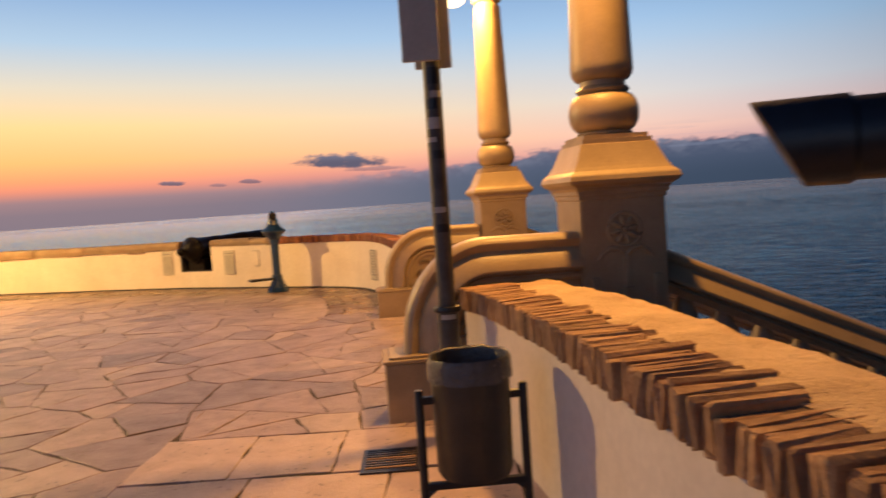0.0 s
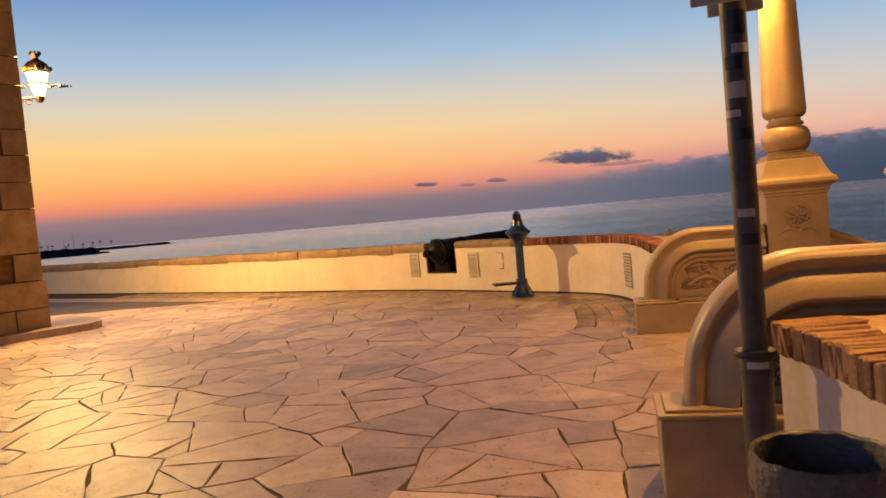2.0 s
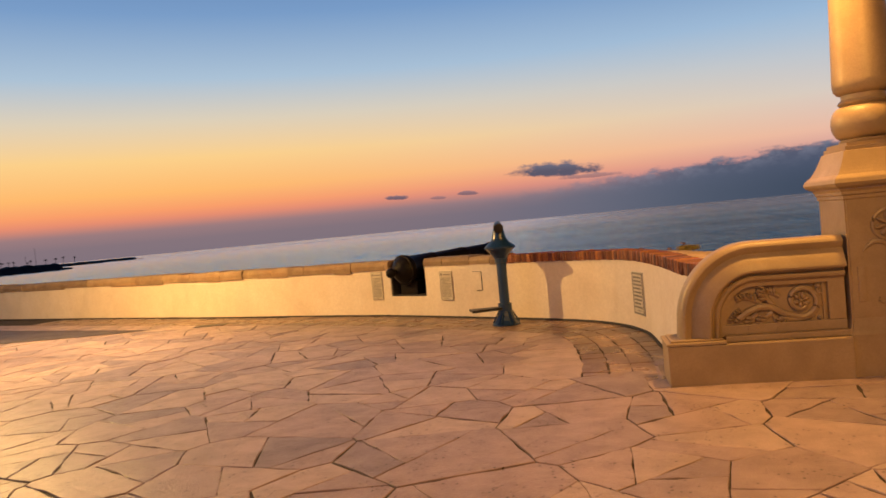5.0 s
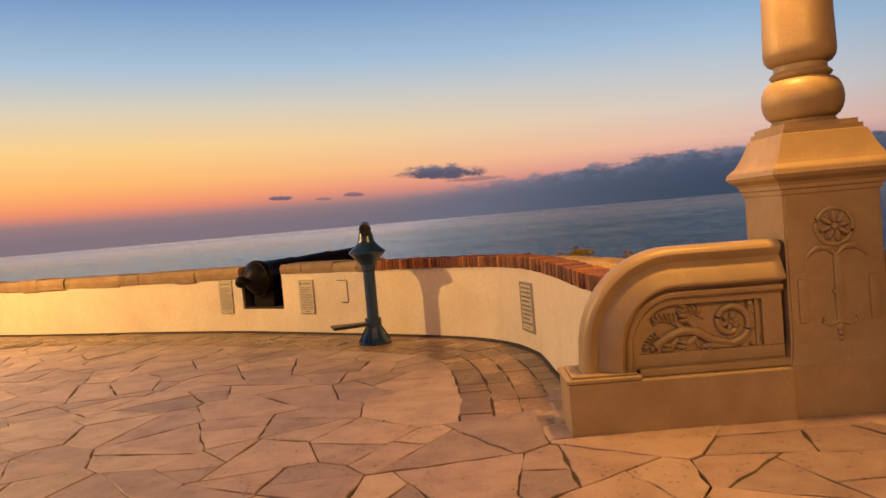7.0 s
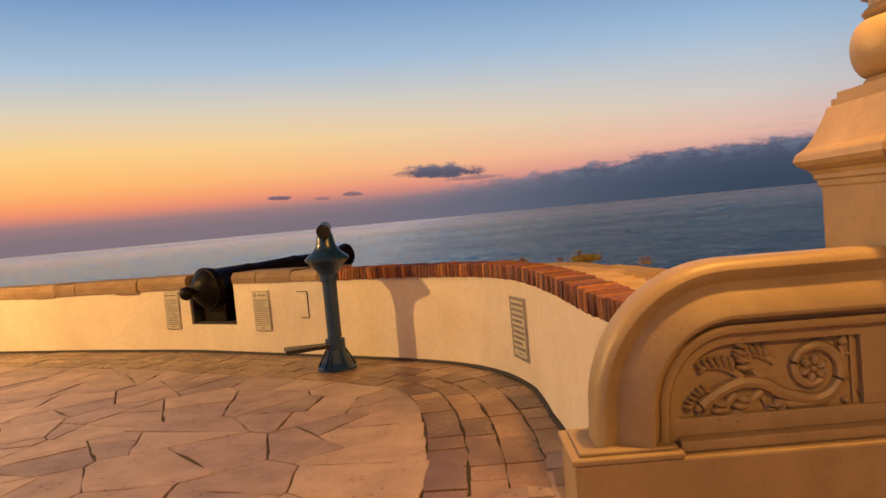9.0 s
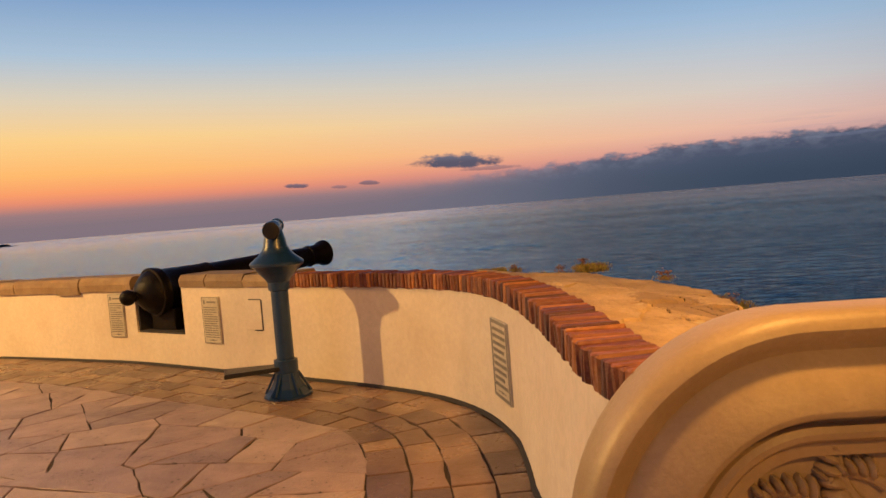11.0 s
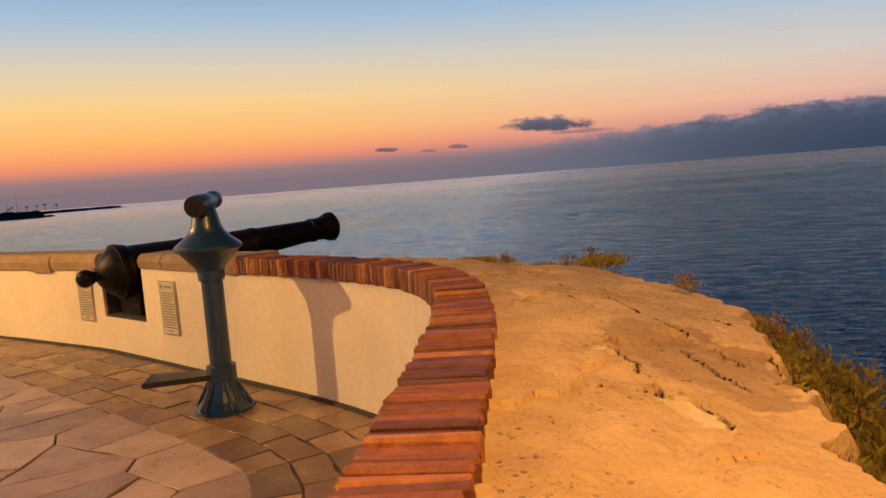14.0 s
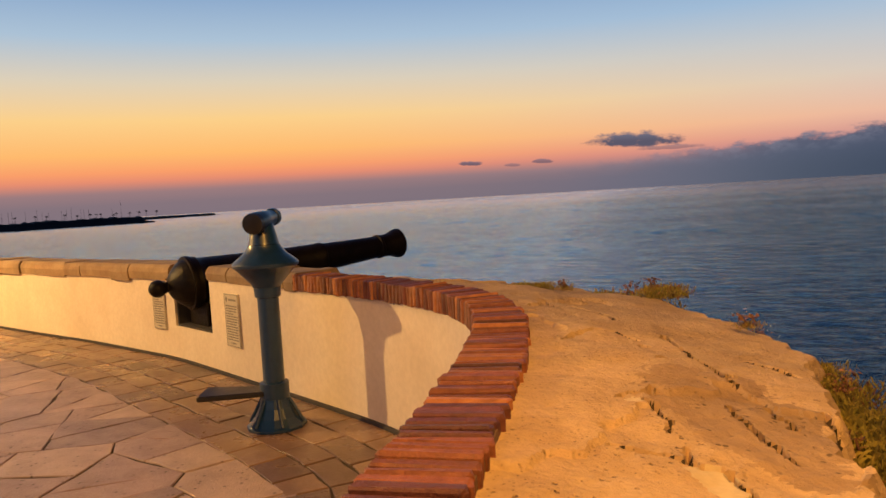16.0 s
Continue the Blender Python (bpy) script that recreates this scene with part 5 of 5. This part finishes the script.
def near_viewer():
    """The second viewer, with a long black tube, beside the near wall."""
    t = thing("coin_telescope", (0.70, 0.86, 0.0), 0, "black long-barrelled coin telescope beside the near wall", "telescope", "coin telescopes")
    bm = bmesh.new()
    lathe(bm, [(0.17, 0.0), (0.17, 0.02), (0.10, 0.09), (0.07, 0.16)], 20)
    part("flared_base", bm, DARK, t, smooth=True)
    bm = bmesh.new()
    lathe(bm, [(0.058, 0.162), (0.058, 1.16), (0.075, 1.18), (0.075, 1.20)], 24)
    part("column", bm, DARK, t, smooth=True)
    bm = bmesh.new()
    lathe(bm, [(0.07, 1.202), (0.10, 1.23), (0.10, 1.40), (0.06, 1.44), (0.05, 1.47)], 24)
    part("coin_box", bm, DARK, t, smooth=True)
    end, d = Vector((-0.29, 0.13, 1.535)), Vector((0.925, -0.38, 0.0))
    m = Matrix.Translation(end) @ d.to_track_quat("Z", "Y").to_matrix().to_4x4()
    bm = bmesh.new()
    lathe(bm, [(0.044, 0.0), (0.05, 0.0), (0.05, 0.10), (0.046, 0.105), (0.046, 0.50), (0.052, 0.505), (0.052, 0.58), (0.03, 0.60)], 28, m)
    for v in bm.verts:
        w = (v.co - end).dot(d)
        if w < 0.02:
            v.co += d * 0.055 * max(0.0, min(1.0, (1.585 - v.co.z) / 0.10))
    part("scope_tube", bm, DARK, t, "black tube with a slanted hood", smooth=True)
    bm = bmesh.new()
    blob(bm, Matrix.Translation((-0.085, 0.075, 1.305)) @ Matrix.Diagonal((0.036, 0.036, 0.036, 1)), 20, 12)
    lathe(bm, [(0.012, 0.0), (0.012, 0.09)], 10, Matrix.Translation((-0.085, 0.075, 1.305)) @ Vector((0.085, -0.075, 0)).to_track_quat("Z", "Y").to_matrix().to_4x4())
    part("knob", bm, CHROME, t, "polished chrome knob", smooth=True)


near_viewer()


# ---- plants on the cliff edge ----
def clump(x, y, z, size, count, seed, label, dry=0.2, flower=0):
    rnd = random.Random(seed)
    t = thing("coastal_plant", (x, y, z), 0, label, "plant", "plants on the cliff edge")
    for name, mat, n in (("foliage", LEAF, int(11 * count * (1 - dry * 0.7))), ("dry_foliage", DRY, int(3.5 * count * dry))):
        bm = bmesh.new()
        for _ in range(n):
            a, lean, l = rnd.uniform(0, 6.283), rnd.uniform(0.05, 1.5), size * rnd.uniform(0.10, 0.30)
            b = Vector((rnd.gauss(0, size * 0.45), rnd.gauss(0, size * 0.45), rnd.uniform(-0.3, 0.15) * size))
            d = Vector((math.cos(a) * lean, math.sin(a) * lean, 1)).normalized()
            s = d.cross(Vector((math.cos(a + 1.3), math.sin(a + 1.3), 0.2))).normalized() * l * 0.1
            up = Vector((0, 0, l * 0.12))
            v = [bm.verts.new(b - s * 0.6), bm.verts.new(b + s * 0.6), bm.verts.new(b + d * l * 0.55 + s + up), bm.verts.new(b + d * l), bm.verts.new(b + d * l * 0.55 - s + up)]
            bm.faces.new(v)
        if n:
            part(name, bm, mat, t)
    flower = (flower + 1) // 2 if flower > 1 else 0
    if flower:
        bm = bmesh.new()
        for _ in range(flower):
            q = Vector((rnd.gauss(0, size * 0.35), rnd.gauss(0, size * 0.35), 0))
            h = size * rnd.uniform(0.4, 0.65)
            e = q + Vector((rnd.uniform(-0.1, 0.1) * size, rnd.uniform(-0.1, 0.1) * size, h))
            tube(bm, [q, (q + e) / 2 + Vector((0.01, 0, 0)), e], 0.004, 5)
            for _ in range(26):
                c = e + Vector((rnd.gauss(0, 0.02), rnd.gauss(0, 0.02), rnd.gauss(0, 0.01)))
                u, w = Vector((rnd.uniform(-1, 1), rnd.uniform(-1, 1), rnd.uniform(-0.4, 0.4))) * 0.009, Vector((rnd.uniform(-1, 1), rnd.uniform(-1, 1), rnd.uniform(-1, 1))) * 0.008
                bm.faces.new([bm.verts.new(c + u), bm.verts.new(c + w), bm.verts.new(c - u), bm.verts.new(c - w)])
        tagged(part("seed_head", bm, DRY, t, "dry reddish seed heads"), kind="stuff")


def edge_point(y, extra=0.0):
    k = min(range(len(SHELF) - 1), key=lambda q: abs(SHELF[q].y - y))
    co = EDGE[min(k, len(EDGE) - 1)]
    n = SHELF_N[k]
    return co.x + n.x * extra, co.y + n.y * extra, co.z


EDGE = EDGE_LINE
GREEN, REDDISH = "low yellow-green coastal plant on the rock edge", "coastal plant with dry reddish seed heads on the rock edge"
PLANTS = ((14.25, 0.02, 0.09, 70, 0.15, 0), (14.1, 0.02, 0.10, 80, 0.2, 0), (13.95, 0.02, 0.07, 50, 0.6, 2), (13.30, 0.0, 0.2, 160, 0.2, 1), (13.22, 0.02, 0.22, 150, 0.5, 6), (13.12, 0.04, 0.17, 110, 0.4, 2),
          (12.55, 0.02, 0.07, 40, 0.8, 2), (12.2, 0.03, 0.10, 90, 0.15, 1), (12.05, 0.06, 0.14, 120, 0.3, 2), (11.95, 0.06, 0.13, 90, 0.5, 3), (11.75, 0.05, 0.15, 150, 0.05, 1), (11.55, 0.08, 0.18, 210, 0.05, 1), (11.35, 0.10, 0.20, 230, 0.1, 2), (11.15, 0.12, 0.22, 240, 0.15, 2),
          (10.95, 0.14, 0.24, 240, 0.2, 2), (10.7, 0.16, 0.24, 220, 0.3, 2), (11.6, 0.30, 0.26, 240, 0.4, 5), (11.2, 0.36, 0.28, 240, 0.4, 5), (11.9, 0.24, 0.2, 150, 0.6, 4), (10.95, 0.3, 0.26, 240, 0.6, 4))
for k, (y, extra, size, count, dry, flower) in enumerate(PLANTS):
    x, y2, z = edge_point(y, extra)
    clump(x, y2, z - extra * 0.95 + 0.02 - size * 0.12, size, count, 40 + k, REDDISH if flower > 2 else GREEN, dry, flower)

ROCK_PLANTS = ((-0.10, 11.0, 0.09, 70, 0.8), (-0.05, 10.93, 0.08, 60, 0.85), (0.02, 10.85, 0.08, 80, 0.7), (0.07, 10.78, 0.07, 60, 0.8))
for k, (x, y, size, count, dry) in enumerate(ROCK_PLANTS):
    clump(x, y, 0.845, size, count, 90 + k, "small dry shrub growing in a crack of the rock", dry, 0)


FAR_PLANTS = ((-0.62, 13.78, 0.10, 150, 0.2), (-0.58, 13.80, 0.13, 130, 0.6), (-0.52, 13.74, 0.09, 90, 0.4), (-1.5, 14.06, 0.08, 90, 0.1), (-1.36, 14.05, 0.09, 100, 0.2), (-1.2, 14.0, 0.07, 60, 0.7), (-0.13, 12.80, 0.06, 60, 0.8))
for k, (x, y, size, count, dry) in enumerate(FAR_PLANTS):
    clump(x, y, 0.90, size, count, 120 + k, REDDISH if dry > 0.5 else GREEN, dry, 4 if dry > 0.5 else 1)

# ---- far harbour ----
def polar(az, dist, z=0.0):
    return Vector((dist * math.sin(radians(az)), dist * math.cos(radians(az)), z))


def jetty(name, az0, az1, dist0, dist1, wide, high, seed, label):
    rnd = random.Random(seed)
    bm = bmesh.new()
    n = 60
    rows = []
    for k in range(n + 1):
        f = k / n
        c = polar(az0 + (az1 - az0) * f, dist0 + (dist1 - dist0) * f)
        d = (polar(az1, dist1) - polar(az0, dist0)).normalized()
        s = Vector((-d.y, d.x, 0))
        hh = high * (0.9 + 0.2 * rnd.random()) * (1.0 if k < n - 2 else 0.35)
        rows.append([bm.verts.new((c.x + s.x * o, c.y + s.y * o, -11.2 + hh * q + rnd.uniform(-0.3, 0.3))) for o, q in ((-wide, 0), (-wide * 0.45, 0.9), (wide * 0.45, 1.0), (wide, 0))])
    for a, b in zip(rows, rows[1:]):
        for j in range(3):
            bm.faces.new((a[j], a[j + 1], b[j + 1], b[j]))
    return tagged(part(name, bm, JETTY), label, "breakwater", kind="structure")


jetty("breakwater", -60, -44.6, 1050, 1150, 16, 11.5, 1, "dark rock breakwater of the far harbour")
jetty("outer_breakwater", -50, -40.0, 1500, 1900, 16, 7.5, 2, "low dark outer breakwater")
rnd = random.Random(6)


def palm(place, high):
    t = thing("palm_tree", place, 0, "dark palm tree on the far breakwater", "palm", "palms by the harbour")
    bm = bmesh.new()
    tube(bm, [(0, 0, 0), (0.1, 0, high * 0.5), (0.2, 0, high)], [0.35, 0.25, 0.22], 6)
    part("trunk", bm, JETTY, t)
    bm = bmesh.new()
    for k in range(26):
        a, e = rnd.uniform(0, 6.283), rnd.uniform(-0.5, 1.0)
        l = rnd.uniform(2.0, 3.2)
        d = Vector((math.cos(a), math.sin(a), 0))
        s = Vector((-d.y, d.x, 0)) * 0.4
        b = Vector((0.2, 0, high))
        mid, tip = b + d * l * 0.55 + Vector((0, 0, e * 1.2)), b + d * l + Vector((0, 0, e * 1.2 - 1.0))
        v = [bm.verts.new(b), bm.verts.new(mid + s), bm.verts.new(tip), bm.verts.new(mid - s)]
        bm.faces.new(v)
    part("crown", bm, JETTY, t)


for az in (-53.2, -52.0, -51.3, -50.2, -49.4, -48.6, -48.2, -47.9, -47.1, -46.9, -46.0, -45.4, -44.9, -44.2):
    palm(polar(az, rnd.uniform(1110, 1140), -1.0), rnd.uniform(4.5, 8.5))


def mast(az, high):
    t = thing("yacht", polar(az, rnd.uniform(1180, 1230), -11), 0, "far moored yacht with a bare mast", "boat", "yachts in the far harbour")
    bm = bmesh.new()
    prof = [(-6, 0.2), (-5.5, 1.3), (0, 1.9), (5, 1.6), (7.5, 0.6)]
    rings = [[bm.verts.new((x, y, z)) for y, z in ((-w, 1.6), (-w * 0.7, -0.2), (w * 0.7, -0.2), (w, 1.6))] for x, w in prof]
    for a, b in zip(rings, rings[1:]):
        for j in range(4):
            bm.faces.new((a[j], a[(j + 1) % 4], b[(j + 1) % 4], b[j]))
    part("hull", bm, JETTY, t)
    bm = bmesh.new()
    tube(bm, [(0.5, 0, 1.5), (0.5, 0, high)], [0.22, 0.14], 6)
    part("mast", bm, JETTY, t)
    bm = bmesh.new()
    tube(bm, [(0.5, 0, 2.8), (-4.5, 0, 2.8)], 0.14, 6)
    part("boom", bm, JETTY, t)


for az in (-54.6, -54.0, -53.6, -53.4, -52.6, -51.9, -51.6, -51.2, -50.4, -50.1, -49.8, -49.2, -49.0, -48.7, -47.2):
    mast(az, rnd.uniform(22, 31))
mast(-46.6, 36)


# ---- paving: crazy-laid limestone, pieces last ----
bm = bmesh.new()
line = WALL[nearest(-33, 23.9)::12] + [WALL[-1]]
outline = [(p.x + 0.1, p.y + 0.1) for p in line] + [(-0.5, 9.9), (1.25, 9.9), (1.75, 5.2), (0.3, 4.9), (0.55, 3.4), (0.85, 1.8), (1.05, 0), (1.1, -8), (-34, -8)]
bm.faces.new([bm.verts.new((x, y, -0.010)) for x, y in outline])
ground = tagged(part("ground", bm, MORTAR), "paved terrace of crazy-laid pale limestone", "ground", kind="structure")


bm = bmesh.new()
lane = [(-10.7, 15.1), (-12.4, 14.55), (-15.0, 13.9), (-22, 13.6), (-27, 19.5), (-20, 17.7), (-14.5, 16.1)]
bm.faces.new([bm.verts.new((x, y, 0.012)) for x, y in lane])
tagged(part("road", bm, ROAD), "darker paved lane between the tower and the sea wall", "lane", kind="structure")


def clip(poly, p, n):
    """Keeps the side of a convex polygon where (q - p) . n < 0."""
    out = []
    for a, b in zip(poly, poly[1:] + poly[:1]):
        da, db = (a - p).dot(n), (b - p).dot(n)
        if da <= 0:
            out.append(a)
        if (da < 0 < db) or (db < 0 < da):
            out.append(a + (b - a) * (da / (da - db)))
    return out


rnd = random.Random(21)
seeds = []
y = -2.5
while y < 17.5:
    x = -19.0
    while x < 2.4:
        jx, jy = rnd.uniform(-0.36, 0.36), rnd.uniform(-0.38, 0.38)
        seeds.append(Vector((x + jx, y + jy)))
        x += rnd.uniform(0.55, 1.25)
    y += rnd.uniform(0.55, 0.85)
BAND = 0.95


# the slab rows follow the wall and run straight on to the stair head
LANE = WALL[:nearest(-0.85, 10.9)] + [p for p in SHELF if p.y < 10.88]
LANE_N = outward(LANE, 1)
if LANE_N[0].y < 0:
    LANE_N = [-n for n in LANE_N]


def near_lane(q):
    return min(range(len(LANE)), key=lambda i: (LANE[i] - q).length_squared)


def fits(q):
    k = near_lane(q)
    d = (q - LANE[k]).dot(LANE_N[k])
    return d if k < len(LANE) - 4 else -9.0


def area(poly):
    return abs(sum(a.x * b.y - a.y * b.x for a, b in zip(poly, poly[1:] + poly[:1]))) / 2


def broken(poly):
    """Splits a stone along straight breaks across its longer side until each piece is of a layable size."""
    if len(poly) < 3:
        return []
    if area(poly) < rnd.choice((0.16, 0.22, 0.3, 0.42, 0.6)):
        return [poly]
    c = sum(poly, Vector((0, 0))) / len(poly)
    far = max(poly, key=lambda q: (q - c).length)
    d = (far - c).normalized()
    a = rnd.uniform(-0.4, 0.4)
    d = Vector((d.x * math.cos(a) - d.y * math.sin(a), d.x * math.sin(a) + d.y * math.cos(a)))
    p = c + Vector((rnd.uniform(-0.12, 0.12), rnd.uniform(-0.12, 0.12)))
    return broken(clip(poly, p, d)) + broken(clip(poly, p, -d))


pieces = []
seeds = [s for s in seeds if fits(s) <= -BAND + 0.15 and not (s.x > -1.9 and s.y < 4.9)]
for s in seeds:
    loc = s - STAIR
    u, v = loc.dot(AX), loc.dot(AY)
    if u > 2.9 or (u > 0.1 and v > 0.5) or (u > 0.6 and v < -4.6):
        continue
    poly = [s + Vector(c) for c in ((-1.8, -1.8), (1.8, -1.8), (1.8, 1.8), (-1.8, 1.8))]
    for o in seeds:
        d = o - s
        if 0 < d.length < 3.6:
            poly = clip(poly, s + d * 0.5, d)
    poly = clip(poly, STAIR + AX * 2.09, AX)
    halves = []
    if any(p.x > -1.9 and p.y < 4.9 for p in poly):
        side = clip(poly, Vector((-1.9, 0)), Vector((1, 0)))
        upper = clip(clip(poly, Vector((-1.9, 0)), Vector((-1, 0))), Vector((0, 4.9)), Vector((0, -1)))
        poly, halves = (upper, [side]) if s.x > -1.9 else (side, [upper])
    k = near_lane(s)
    if k < len(LANE) - 4:
        poly = clip(poly, LANE[k] - LANE_N[k] * BAND, LANE_N[k])
    for q in [poly] + halves:
        for stone in broken(q):
            pieces.append(("paving_stone", PAVING, stone))
# straight-laid slabs by the near wall
y = 4.9
while y > -2.0:
    h = rnd.uniform(0.5, 0.8)
    x = -1.9 - rnd.uniform(0, 0.1)
    while x < 0.75:
        w = rnd.uniform(0.55, 0.95)
        pieces.append(("paving_stone", PALE_LIT_PAVING, [Vector((x, y - h)), Vector((min(x + w, 0.95), y - h + rnd.uniform(-0.03, 0.03))), Vector((min(x + w, 0.95), y)), Vector((x, y))]))
        x += w
    y -= h
# darker slabs in two rows along the wall
for r0, r1 in ((0.0, 0.25), (0.25, 0.49), (0.49, 0.7), (0.7, BAND)):
    k = nearest(-16, 18.3)
    while k < len(LANE) - 5:
        n = rnd.choice((5, 7, 8, 10, 13))
        j = min(k + n, len(LANE) - 1)
        a, b = LANE[k], LANE[j]
        na, nb = LANE_N[k], LANE_N[j]
        pieces.append(("wall_slab", SLAB, [a - na * r1, b - nb * r1, b - nb * r0, a - na * r0]))
        k = j


def stone_geometry(poly, seed):
    """A thin stone: rounded upper edge, uneven outline, slight tilt. Gives vertices and faces round its centre."""
    r = random.Random(seed)
    c = sum(poly, Vector((0, 0))) / len(poly)
    pts = []
    for a, b in zip(poly, poly[1:] + poly[:1]):
        n = max(1, int((b - a).length / 0.13))
        for q in range(n):
            p = a + (b - a) * (q / n)
            if q:
                e = (b - a).normalized()
                p = p + Vector((-e.y, e.x)) * r.uniform(-0.012, 0.012)
            pts.append(p)
    gap = 0.0045 + r.uniform(0, 0.006)
    tilt = Vector((r.uniform(-1, 1), r.uniform(-1, 1))) * 0.004
    lift = r.uniform(-0.003, 0.003)

    def ring(inset, z):
        out = []
        for p in pts:
            d = c - p
            l = max(d.length, 0.05)
            q = p + d * min(0.4, inset / l * 1.15)
            out.append((q.x - c.x, q.y - c.y, z + (0 if z < -0.02 else lift + tilt.dot(q - c))))
        return out

    n = len(pts)
    verts = ring(gap, -0.03) + ring(gap, -0.003) + ring(gap + 0.005, 0.0)
    faces = [(i, (i + 1) % n, n + (i + 1) % n, n + i) for i in range(n)] + [(n + i, n + (i + 1) % n, 2 * n + (i + 1) % n, 2 * n + i) for i in range(n)]
    faces.append(tuple(2 * n + i for i in range(n)))
    return c, verts, faces


rest_v, rest_f = {"paving_stone": [], "wall_slab": []}, {"paving_stone": [], "wall_slab": []}
count = {"paving_stone": 0, "wall_slab": 0}
for k, (name, mat, poly) in enumerate(sorted(pieces, key=lambda q: (sum(q[2], Vector((0, 0))) / len(q[2]) - Vector((-2.2, 7.5))).length)):
    if area(poly) < 0.012:
        continue
    c, verts, faces = stone_geometry(poly, k)
    if count[name] < (290 if name == "paving_stone" else 120):
        count[name] += 1
        me = bpy.data.meshes.new(name)
        me.from_pydata(verts, [], faces)
        me.materials.append(mat)
        ob = new(name, me)
        ob.parent = ground
        ob.location = (c.x, c.y, 0)
    else:
        base = len(rest_v[name])
        rest_v[name] += [(x + c.x, y + c.y, z) for x, y, z in verts]
        rest_f[name] += [tuple(i + base for i in f) for f in faces]
for name, mat in (("paving_stone", PAVING), ("wall_slab", SLAB)):
    me = bpy.data.meshes.new("far_" + name)
    me.from_pydata(rest_v[name], [], rest_f[name])
    me.materials.append(mat)
    ob = new("far_" + name, me)
    ob.parent = ground
    ob["kind"] = "stuff"
